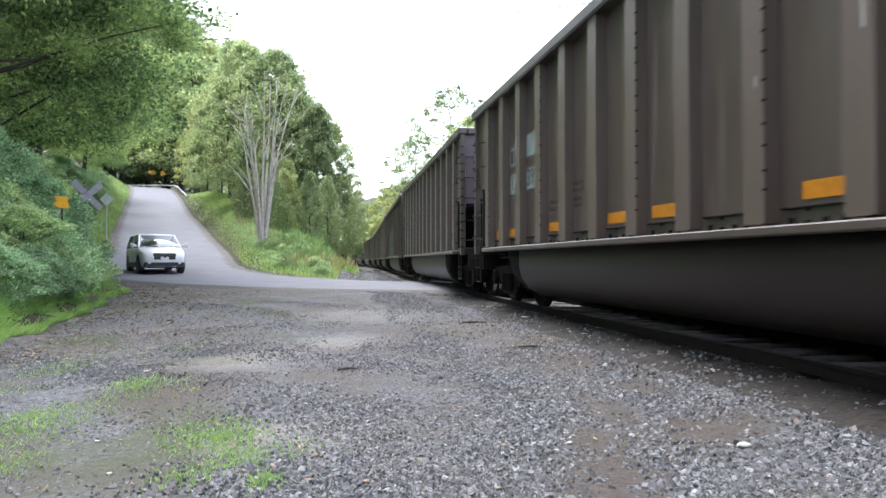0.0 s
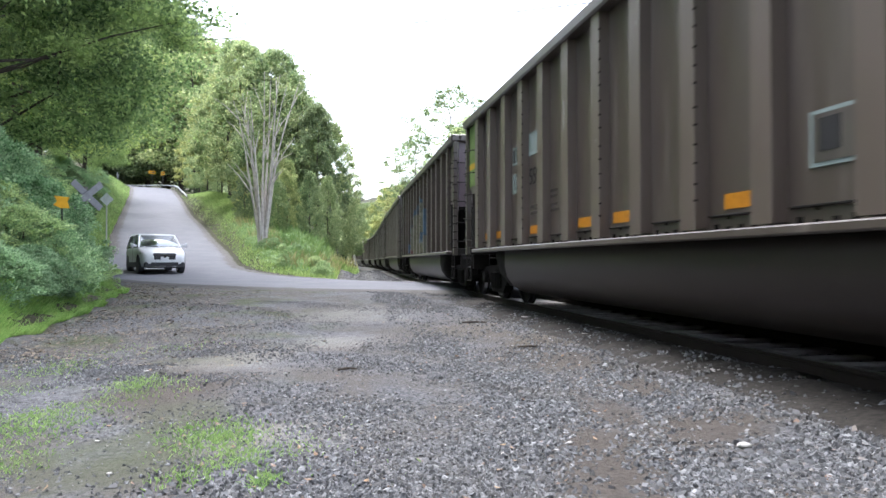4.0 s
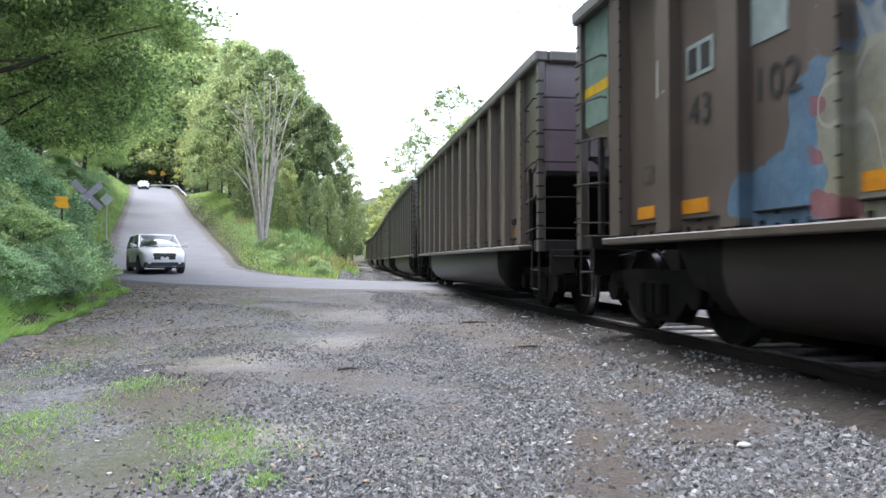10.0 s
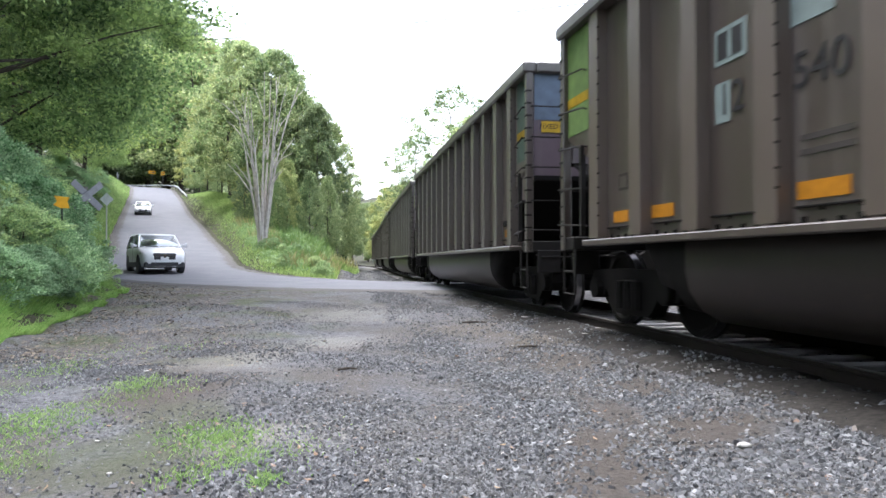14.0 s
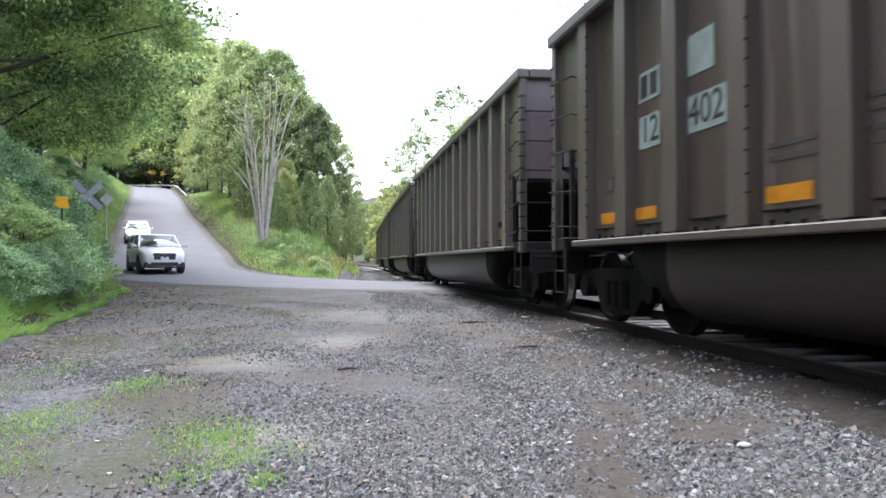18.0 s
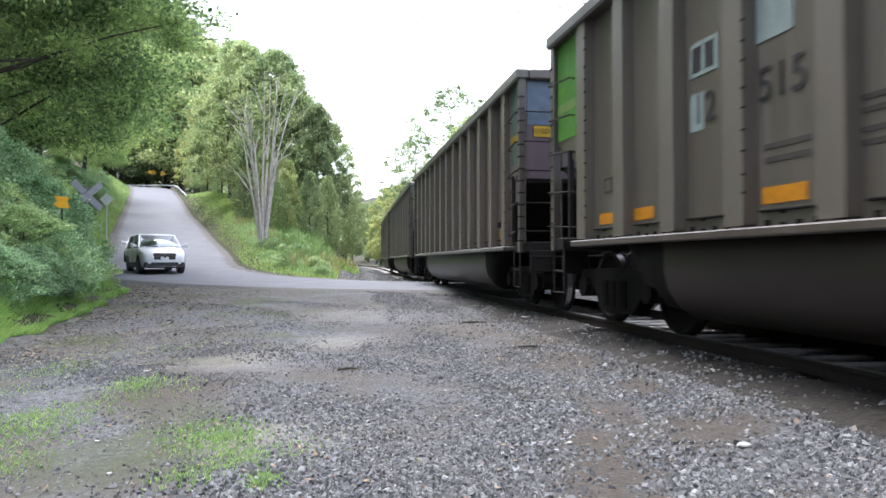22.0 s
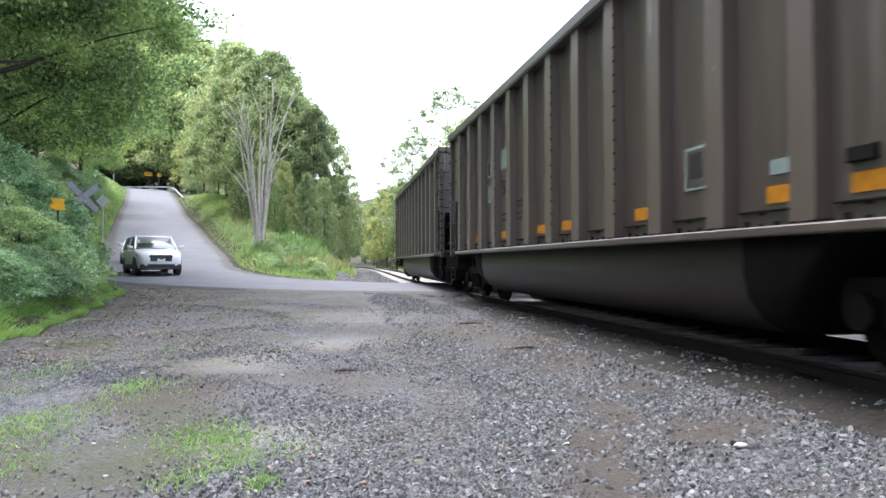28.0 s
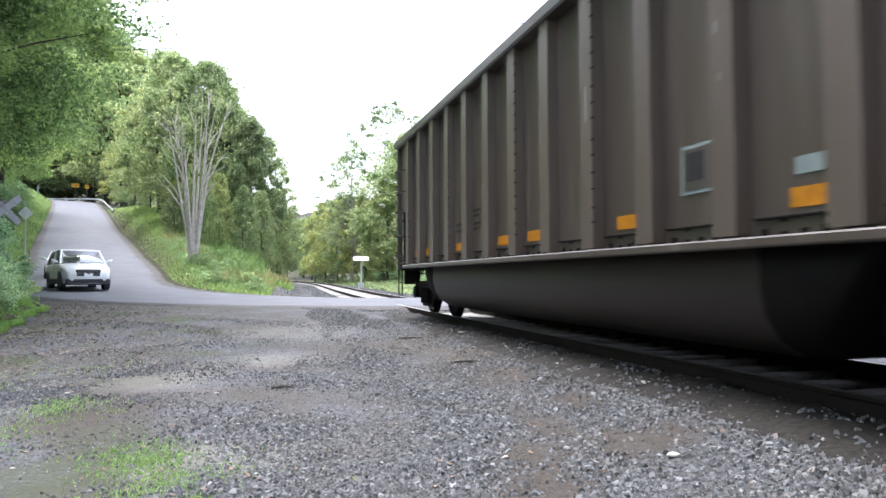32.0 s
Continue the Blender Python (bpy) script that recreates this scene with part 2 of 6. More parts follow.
def rod(bm, pts, r, sides=6):
    """A round bar along a line of points; r a number or one a point."""
    pts = [Vector(p) for p in pts]
    rs = r if hasattr(r, "__len__") else [r] * len(pts)
    rings = []
    for i, p in enumerate(pts):
        d = (pts[min(i + 1, len(pts) - 1)] - pts[max(i - 1, 0)]).normalized()
        a = d.orthogonal().normalized() if not rings else (side - d * side.dot(d)).normalized()
        side = a
        b = d.cross(a)
        rings.append([bm.verts.new(p + (a * math.cos(k * 2 * math.pi / sides) + b * math.sin(k * 2 * math.pi / sides)) * rs[i]) for k in range(sides)])
    for u, w in zip(rings, rings[1:]):
        for k in range(sides):
            bm.faces.new((u[k], u[(k + 1) % sides], w[(k + 1) % sides], w[k]))
    bm.faces.new(rings[0][::-1])
    bm.faces.new(rings[-1])
    return bm


def prism(bm, outline, axis, a0, a1):
    """A solid from an outline, drawn out along an axis: 'x' takes (y, z), 'y' takes (x, z), 'z' takes (x, y)."""
    def at(p, a):
        return {"x": (a, p[0], p[1]), "y": (p[0], a, p[1]), "z": (p[0], p[1], a)}[axis]
    u = [bm.verts.new(at(p, a0)) for p in outline]
    w = [bm.verts.new(at(p, a1)) for p in outline]
    n = len(outline)
    for k in range(n):
        bm.faces.new((u[k], u[(k + 1) % n], w[(k + 1) % n], w[k]))
    bm.faces.new(u[::-1])
    bm.faces.new(w)
    bmesh.ops.recalc_face_normals(bm, faces=bm.faces)
    return bm


def lathe(bm, profile, sides, axis="y"):
    """A turned body: profile of (radius, along)."""
    rings = []
    for r, a in profile:
        ring = []
        for k in range(sides):
            c, s = math.cos(2 * math.pi * k / sides) * r, math.sin(2 * math.pi * k / sides) * r
            ring.append(bm.verts.new({"y": (c, a, s), "x": (a, c, s), "z": (c, s, a)}[axis]))
        rings.append(ring)
    for u, w in zip(rings, rings[1:]):
        for k in range(sides):
            bm.faces.new((u[k], u[(k + 1) % sides], w[(k + 1) % sides], w[k]))
    bm.faces.new(rings[0][::-1])
    bm.faces.new(rings[-1])
    bmesh.ops.recalc_face_normals(bm, faces=bm.faces)
    return bm


def bulk(name, verts, faces, material, smooth=False):
    """A mesh from numpy arrays with faces of equal length."""
    verts, faces = np.asarray(verts, "f"), np.asarray(faces, "i")
    me = bpy.data.meshes.new(name)
    me.vertices.add(len(verts))
    me.vertices.foreach_set("co", verts.ravel())
    n = faces.shape[1]
    me.loops.add(faces.size)
    me.loops.foreach_set("vertex_index", faces.ravel())
    me.polygons.add(len(faces))
    me.polygons.foreach_set("loop_start", np.arange(0, faces.size, n, dtype="i"))
    me.polygons.foreach_set("loop_total", np.full(len(faces), n, dtype="i"))
    me.polygons.foreach_set("use_smooth", np.full(len(faces), smooth))
    me.update(calc_edges=True)
    me.materials.append(material)
    return me


# ---- the line of the track and of the road ----
SIDE = 1.575                                   # half the width of a freight car


def side_x(y):
    """The west side of the train, seen from above."""
    y0 = np.clip(y, 0, 112)
    x = 3.2274 - 0.19895 * y0 + 0.001442 * y0 ** 2 - 8.4e-6 * y0 ** 3
    s = -0.19895 + 2 * 0.001442 * y0 - 3 * 8.4e-6 * y0 ** 2
    return x + s * (y - y0)


_y = np.linspace(-140, 320, 9201)
_x = side_x(_y)
_slope = np.gradient(_x, _y)
_n = np.hypot(1, _slope)
TRACK_X, TRACK_Y = _x + SIDE / _n, _y - SIDE * _slope / _n
TRACK_S = np.concatenate([[0], np.cumsum(np.hypot(np.diff(TRACK_X), np.diff(TRACK_Y)))])
TRACK_S -= np.interp(0.0, _y, TRACK_S)


def track(s):
    return Vector((float(np.interp(s, TRACK_S, TRACK_X)), float(np.interp(s, TRACK_S, TRACK_Y)), 0.0))


def track_x(y):
    return np.interp(y, TRACK_Y, TRACK_X)


# centre of the road: x, y, z, half width
ROAD = np.array([(34, 12, -0.05, 3.2), (16, 18.5, -0.02, 3.2), (6, 21.8, -0.012, 3.6), (-1.5, 23.6, -0.012, 4.0), (-6.5, 26.0, 0.05, 4.0),
                 (-11.0, 30.5, 0.2, 3.9), (-14.6, 37.0, 0.55, 3.8), (-18.6, 48.4, 1.35, 3.8), (-22.7, 57.6, 2.76, 3.8), (-26.8, 67.4, 4.2, 3.8), (-33.6, 83.4, 6.3, 3.8),
                 (-41.3, 102.0, 9.2, 3.8), (-49.3, 121.0, 12.2, 3.8), (-58.6, 141.0, 15.4, 3.8), (-70.0, 154.0, 17.0, 3.8), (-88.0, 163.0, 18.0, 3.8), (-118.0, 168.0, 18.5, 3.8)])


def smooth_line(p, n):
    """Points along a smooth line (Catmull-Rom) through p."""
    q = np.vstack([2 * p[0] - p[1], p, 2 * p[-1] - p[-2]])
    out = []
    for i in range(1, len(q) - 2):
        for t in np.arange(n) / n:
            a, b, c, d = q[i - 1], q[i], q[i + 1], q[i + 2]
            out.append(0.5 * (2 * b + (c - a) * t + (2 * a - 5 * b + 4 * c - d) * t * t + (3 * b - a - 3 * c + d) * t ** 3))
    out.append(p[-1])
    return np.array(out)


ROAD_LINE = smooth_line(ROAD, 12)
ROAD_S = np.concatenate([[0], np.cumsum(np.hypot(*np.diff(ROAD_LINE[:, :2], axis=0).T))])


def near_road(x, y):
    """Signed distance from the road's centre (east and north of it positive), its height and half width there."""
    x, y = np.atleast_1d(x).astype(float), np.atleast_1d(y).astype(float)
    best, sd = np.full(x.shape, 1e9), np.zeros(x.shape)
    z, hw, st = np.zeros(x.shape), np.zeros(x.shape), np.zeros(x.shape)
    for i in range(len(ROAD_LINE) - 1):
        a, b = ROAD_LINE[i], ROAD_LINE[i + 1]
        d = b[:2] - a[:2]
        u = np.clip(((x - a[0]) * d[0] + (y - a[1]) * d[1]) / (d @ d), 0, 1)
        px, py = a[0] + u * d[0], a[1] + u * d[1]
        r = np.hypot(x - px, y - py)
        m = r < best
        best = np.where(m, r, best)
        cross = d[0] * (y - a[1]) - d[1] * (x - a[0])
        sd = np.where(m, np.where(cross > 0, -r, r), sd)
        z = np.where(m, a[2] + u * (b[2] - a[2]), z)
        hw = np.where(m, a[3] + u * (b[3] - a[3]), hw)
        st = np.where(m, ROAD_S[i] + u * math.hypot(*d), st)
    return sd, z, hw, st


def step(t):
    t = np.clip(t, 0, 1)
    return t * t * (3 - 2 * t)


BANK = np.array([(-30, -5.0), (6, -5.25), (9.2, -5.75), (11.7, -6.4), (18, -8.3), (23, -11.0), (28, -15.0), (30, -30.0)])


def ground(x, y):
    """Height of the ground."""
    shape = np.shape(x)
    x, y = np.atleast_1d(x).astype(float).ravel(), np.atleast_1d(y).astype(float).ravel()
    sd, zr, hw, st = near_road(x, y)
    tx = track_x(y)
    lot = -0.25 + 0.235 * step((y - 8) / 10)
    lot = np.where(x > tx, -0.24 + 0.22 * step(1 - np.abs(sd) / 9), lot)
    # low bank west of the lot
    xb = np.interp(y, BANK[:, 0], BANK[:, 1])
    rise = np.clip(xb - x, 0, 40)
    bank = lot + 0.95 * np.minimum(rise, 6) + 0.25 * np.clip(rise - 6, 0, 30)
    # beyond the road: the slope up on its west, the hump down to the track on its east
    west = (y > 24) & (sd < 0)
    up = np.clip(-sd - hw - 0.4, 0, 40)
    wz = zr + 0.1 + 0.60 * np.minimum(up, 5) + 0.3 * np.clip(up - 5, 0, 40)
    right = np.clip(sd - hw, 0, 80)
    gap = np.maximum(right + np.maximum(tx - 2.6 - x, 0), 0.5)
    w = np.clip(right / gap, 0, 1)
    hump = (1.1 * step((y - 31) / 16) + 0.05 * np.clip(y - 47, 0, 40)) * (1 - step((y - 95) / 40))
    ez = zr * (1 - step(w)) - 0.3 * step(w) + hump * np.sin(math.pi * np.clip(w, 0, 1) ** 0.62) ** 1.2
    ez = np.where(x > tx - 2.6, -0.3 + 0.06 * np.clip(x - tx - 3, 0, 60), ez)
    north = step((y - 24.5) / 3.0)
    z = np.where(sd > 0, ez * north + lot * (1 - north), np.maximum(np.where(x < xb, bank, lot), -9))
    z = np.where(west, np.where(y > 30, wz, np.maximum(wz, bank)), z)
    # the road's own bed
    bed = step((np.abs(sd) - hw - 0.1) / 1.4)
    z = np.where(np.abs(sd) < hw + 1.5, (zr - 0.022) * (1 - bed) + z * bed, z)
    # wide hills behind
    r = np.hypot(x, y)
    z = z + 45 * step((r - 190) / 320) * step((y + 60) / 120)
    # the bed of the track stays level
    t = step((np.abs(x - tx) - 1.7) / 1.2)
    cross = step((np.abs(sd) - hw) / 1.0)
    z = np.where(np.abs(x - tx) < 2.9, (-0.192 * cross + (zr - 0.022) * (1 - cross)) * (1 - t) + z * t, z)
    wob = 0.04 * np.sin(x * 1.7 + 2 * np.sin(y * 0.9)) * np.cos(y * 1.3 + x * 0.4)
    z = z + wob * np.clip((np.abs(x - tx) - 2) / 3, 0, 1) * np.clip((np.abs(sd) - hw - 0.3) / 2, 0, 1)
    return z.reshape(shape)


def gz(x, y):
    return float(ground(np.array([x]), np.array([y]))[0])


def grid_sheet(name, xs, ys):
    gx, gy = np.meshgrid(xs, ys)
    v = np.stack([gx, gy, ground(gx, gy)], -1).reshape(-1, 3)
    i = np.arange(len(xs) * len(ys)).reshape(len(ys), len(xs))
    f = np.stack([i[:-1, :-1], i[:-1, 1:], i[1:, 1:], i[1:, :-1]], -1).reshape(-1, 4)
    return v, f


def spaced(a, b, fine, lo, hi):
    """Coordinates fine between a and b, wider and wider out to lo and hi."""
    mid = list(np.arange(a, b + fine / 2, fine))
    s, v, left = fine, a, []
    while v > lo:
        s *= 1.22
        v -= s
        left.append(max(v, lo))
    s, v, right = fine, b, []
    while v < hi:
        s *= 1.22
        v += s
        right.append(min(v, hi))
    return np.array(left[::-1] + mid + right)


def build_ground():
    xs, ys = spaced(-70, 9, 0.6, -1500, 1500), spaced(0, 160, 0.6, -1500, 1500)
    v, f = grid_sheet("ground", xs, ys)
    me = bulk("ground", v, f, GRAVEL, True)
    x, y = v[:, 0].astype(float), v[:, 1].astype(float)
    sd, zr, hw, st = near_road(x, y)
    xb = np.interp(y, BANK[:, 0], BANK[:, 1])
    tx = track_x(y)
    lot = step((x - xb) / 0.9 + 0.1) * step((tx + 10 - x) / 2.0) * np.maximum(step((hw + 1.0 - sd) / 1.0) * step((31 - y) / 2), 0)
    bed = step((np.where((y > 24) & (y < 46), 4.9, 3.6) - np.abs(x - tx)) / 1.0)
    at = me.attributes.new("gravel", "FLOAT", "POINT")
    at.data.foreach_set("value", np.maximum(lot, bed).astype("f"))
    ob = tagged(new("ground", me), "uneven grey gravel lot with grassy wooded banks", "ground", kind="structure")
    return ob


def build_road():
    n = len(ROAD_LINE)
    d = np.gradient(ROAD_LINE[:, :2], axis=0)
    d /= np.linalg.norm(d, axis=1)[:, None]
    nrm = np.stack([-d[:, 1], d[:, 0]], 1)
    cols = (-1.12, -1.0, -0.8, -0.4, 0.0, 0.4, 0.8, 1.0, 1.12)
    k = len(cols)
    v, rim = [], []
    for i in range(n):
        for j, c in enumerate(cols):
            w = ROAD_LINE[i, 3] * c + (0.10 * math.sin(i * 1.3 + j) + 0.08 * math.sin(i * 2.9 + 2 * j) if abs(c) >= 1 else 0)
            drop = -0.07 if abs(c) > 1 else 0.03 * (1 - c * c)
            v.append((ROAD_LINE[i, 0] + nrm[i, 0] * w, ROAD_LINE[i, 1] + nrm[i, 1] * w, ROAD_LINE[i, 2] + drop))
            rim.append(1.0 if abs(c) >= 1 else (0.35 if abs(c) > 0.7 else 0.0))
    i = np.arange(n * k).reshape(n, k)
    f = np.stack([i[:-1, :-1], i[:-1, 1:], i[1:, 1:], i[1:, :-1]], -1).reshape(-1, 4)
    me = bulk("road", v, f, ASPHALT, True)
    at = me.attributes.new("rim", "FLOAT", "POINT")
    at.data.foreach_set("value", np.array(rim, "f"))
    return tagged(new("road", me), "worn grey asphalt lane climbing a hill", "road", kind="structure")


def build_road_edge():
    """Dark strip for the shade along the asphalt's broken edge where it meets the lot."""
    d = np.gradient(ROAD_LINE[:, :2], axis=0)
    d /= np.linalg.norm(d, axis=1)[:, None]
    v = []
    for i in range(len(ROAD_LINE)):
        x, y, z, w = ROAD_LINE[i]
        if -11.5 < x < -3.8:
            for o in (-0.30 - 0.16 * math.sin(i * 2.1) ** 2, 0.12 + 0.14 * math.sin(i * 1.7) ** 2):
                v.append((x - d[i, 1] * (w + o), y + d[i, 0] * (w + o), z + 0.012 - 0.02 * (o > 0)))
    f = [(2 * i, 2 * i + 1, 2 * i + 3, 2 * i + 2) for i in range(len(v) // 2 - 1)]
    return tagged(new("road_lip", bulk("road_lip", v, f, EDGE_SHADE)), "dark strip for the shade along the broken asphalt edge", "road edge", kind="structure")


# Near-black tone that stands for shade at the asphalt's edge.
EDGE_SHADE = plain("edge_shade_bitumen", (0.0224, 0.0218, 0.0230), 0.85, 0, 0.4, 9)
build_ground()
build_road()
build_road_edge()


# ---- railway track ----
def track_frame(s):
    p, q = track(s - 0.05), track(s + 0.05)
    d = (q - p).normalized()
    return (p + q) / 2, d, Vector((d.y, -d.x, 0))       # place, way away from the eye, right


def build_track():
    tr = thing("railway_track", "single railway track with rusty rails on wooden sleepers", "railway track", kind="structure")
    ss = np.concatenate([np.arange(-40, 60, 1.0), np.arange(60, 220, 3.0)])
    prof = [(-0.075, -0.18), (0.075, -0.18), (0.07, -0.165), (0.012, -0.14), (0.012, -0.045), (0.036, -0.035), (0.036, -0.006), (0.028, 0), (-0.028, 0),
            (-0.036, -0.006), (-0.036, -0.035), (-0.012, -0.045), (-0.012, -0.14), (-0.07, -0.165)]
    for off in (-0.7535, 0.7535):
        v = []
        for s in ss:
            p, d, r = track_frame(s)
            v += [p + r * (off + a) + Vector((0, 0, b)) for a, b in prof]
        k = len(prof)
        f = [(i * k + j, i * k + (j + 1) % k, (i + 1) * k + (j + 1) % k, (i + 1) * k + j) for i in range(len(ss) - 1) for j in range(k)]
        me = bulk("rail", v, f, RAIL_SIDE)
        me.materials.append(RAIL_TOP)
        me.polygons.foreach_set("material_index", np.array([1 if (j in (6, 7, 8)) else 0 for i in range(len(ss) - 1) for j in range(k)], "i"))
        part("rail", me, None, tr)
    n = Nodes("weathered_sleeper_wood", 0.9)
    wood = n.done(n.mix(n.math("MULTIPLY", n.random_object(), 0.6), n.ramp(n.noise(5, 6, 0.7, "Object", (1, 9, 3)), [(0.3, (0.20, 0.195, 0.19)), (0.7, (0.42, 0.40, 0.385))]), (0.15, 0.145, 0.14)))
    n.bump(n.noise(5, 6, 0.7, "Object", (1, 14, 3)), 0.5, 0.02)
    ties = [mesh_of("sleeper", boxm(-1.3, 1.3, -0.115, 0.115, -0.17, 0, bevel=0.012), wood)]
    rng = random.Random(4)
    s = -8.0
    while s < 120:
        p, d, r = track_frame(s)
        t = part("sleeper", ties[0], None, tr)
        t.matrix_basis = Matrix.Translation(p + Vector((0, 0, -0.142 + rng.uniform(-0.012, 0.006))) + r * rng.uniform(-0.04, 0.04)) @ Matrix.Rotation(math.atan2(r.y, r.x) + rng.uniform(-0.012, 0.012), 4, "Z")
        s += 0.53 * rng.uniform(0.95, 1.05) if s < 60 else 0.8
    return tr


build_track()


HEAP = ((-2.0, -0.29), (-1.7, -0.215), (-1.42, -0.150), (-1.15, -0.118), (-0.95, -0.112), (-0.86, -0.118), (-0.83, -0.2))


def heap_top(x, y):
    """Ground height with the ballast heap."""
    h = np.interp(x - track_x(y), [a for a, b in HEAP], [b for a, b in HEAP], -9, -9)
    return np.maximum(ground(x, y), np.where(y < 19, h, -9))


def build_ballast_bank():
    """Ballast heaped against the near rail; dirt and the train's shade darken its colour."""
    prof = HEAP
    v = []
    st = np.arange(-6, 19.5, 0.12)
    for s in st:
        p, d, r = track_frame(s)
        for k, (a, b) in enumerate(prof):
            w = 0.018 * math.sin(s * 5.1 + k * 2.3) + 0.014 * math.sin(s * 11.7 + k) + 0.012 * math.sin(s * 2.2 - k)
            v.append(p + r * (a + w * 2) + Vector((0, 0, b + (w if k < 5 else 0.2 * w))))
    k = len(prof)
    f = [(i * k + j, i * k + j + 1, (i + 1) * k + j + 1, (i + 1) * k + j) for i in range(len(st) - 1) for j in range(k - 1)]
    ob = tagged(new("ballast_bank", bulk("ballast_bank", v, f, SHADED_GRIME, True)), "dark dirty ballast against the rail, train shade in its colour", "ballast", kind="structure")
    return ob


# Dirt tone taken down further to hold the shade beside the train.
SHADED_GRIME = plain("shaded_dirty_ballast", (0.0218, 0.0194, 0.0169), 0.85, 0, 0.35, 22, 0.2)
build_ballast_bank()

# ---- freight cars ----
PITCH, LENGTH = 16.18, 14.65                 # from car to car; between corner posts
RIB_END = 6.45
RIBS = [-RIB_END + 0.20 + i * (2 * RIB_END - 0.40) / 12 for i in range(13)]
GRABS = (3.15, 2.68, 2.22, 1.71, 1.26)


def wheelset():
    bm = bmesh.new()
    for s in (-1, 1):
        prof = [(0.09, 0.62), (0.13, 0.66), (0.14, 0.70), (0.36, 0.675), (0.40, 0.665), (0.483, 0.675), (0.485, 0.70), (0.462, 0.72), (0.457, 0.80), (0.40, 0.805), (0.37, 0.775), (0.17, 0.74), (0.14, 0.80), (0.09, 0.80)]
        lathe(bm, [(r, a * s) for r, a in prof], 32)
    lathe(bm, [(0.09, -1.0), (0.09, 1.0)], 12)
    for f in bm.faces:
        r = [math.hypot(v.co.x, v.co.z) for v in f.verts]
        f.material_index = 1 if min(r) > 0.45 and max(r) < 0.47 else 0
        f.smooth = False
    return mesh_of("wheelset", bm, [STEEL_DARK, TREAD])


def side_frame_mesh(y):
    """The cast frame of a truck at one side: one arched casting with open windows between its legs."""
    bm = bmesh.new()
    half = [(1.13, 0.60), (1.08, 0.68), (0.50, 0.70), (0.0, 0.70)]
    low = [(0.0, 0.17), (0.40, 0.17), (0.50, 0.24), (0.70, 0.46), (0.74, 0.36), (1.06, 0.36), (1.13, 0.46)]
    outline = half + [(-x, z) for x, z in half[-2::-1]] + [(-x, z) for x, z in low[::-1]] + low[1:]
    prism(bm, outline, "y", y - 0.09, y + 0.09)
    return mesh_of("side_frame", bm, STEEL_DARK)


def tub_mesh():
    """The belly between the trucks: upright sides that turn under, sloped and rounded ends."""
    bm = bmesh.new()
    half = [(1.44, 1.02), (1.44, 0.70), (1.40, 0.52), (1.28, 0.35), (1.08, 0.235), (0.80, 0.185), (0.42, 0.172)]
    outline = half + [(-y, z) for y, z in half[::-1]]
    rings = []
    for x, k, lift in ((-5.3, 0.0, 0.70), (-4.95, 0.55, 0.30), (-4.65, 0.9, 0.07), (-4.4, 1, 0), (4.4, 1, 0), (4.65, 0.9, 0.07), (4.95, 0.55, 0.30), (5.3, 0.0, 0.70)):
        rings.append([bm.verts.new((x, y * (0.97 + 0.03 * k), max(z, min(1.02, 0.21 + lift * 1.18)))) for y, z in outline])
    for u, w in zip(rings, rings[1:]):
        for j in range(len(outline)):
            bm.faces.new((u[j], u[(j + 1) % len(outline)], w[(j + 1) % len(outline)], w[j]))
    bmesh.ops.remove_doubles(bm, verts=bm.verts, dist=0.0005)
    bmesh.ops.recalc_face_normals(bm, faces=bm.faces)
    for f in bm.faces:
        f.smooth = True
        # The rounded ends get near-black colour in place of their shade.
        f.material_index = 1 if abs(f.calc_center_median().x) > 4.42 else 0
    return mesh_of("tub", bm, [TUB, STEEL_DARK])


def bolt_mesh():
    bm = bmesh.new()
    for z in (1.30, 1.44, 1.62, 1.78, 1.95, 2.10, 2.31, 2.46, 2.62, 2.80, 2.95, 3.10, 3.31, 3.45):
        box(bm, 0.110, 0.138, -1.539, -1.520, z, z + 0.018)
    return mesh_of("bolt_strip", bm, STEEL_DARK)


BOLTS = bolt_mesh()


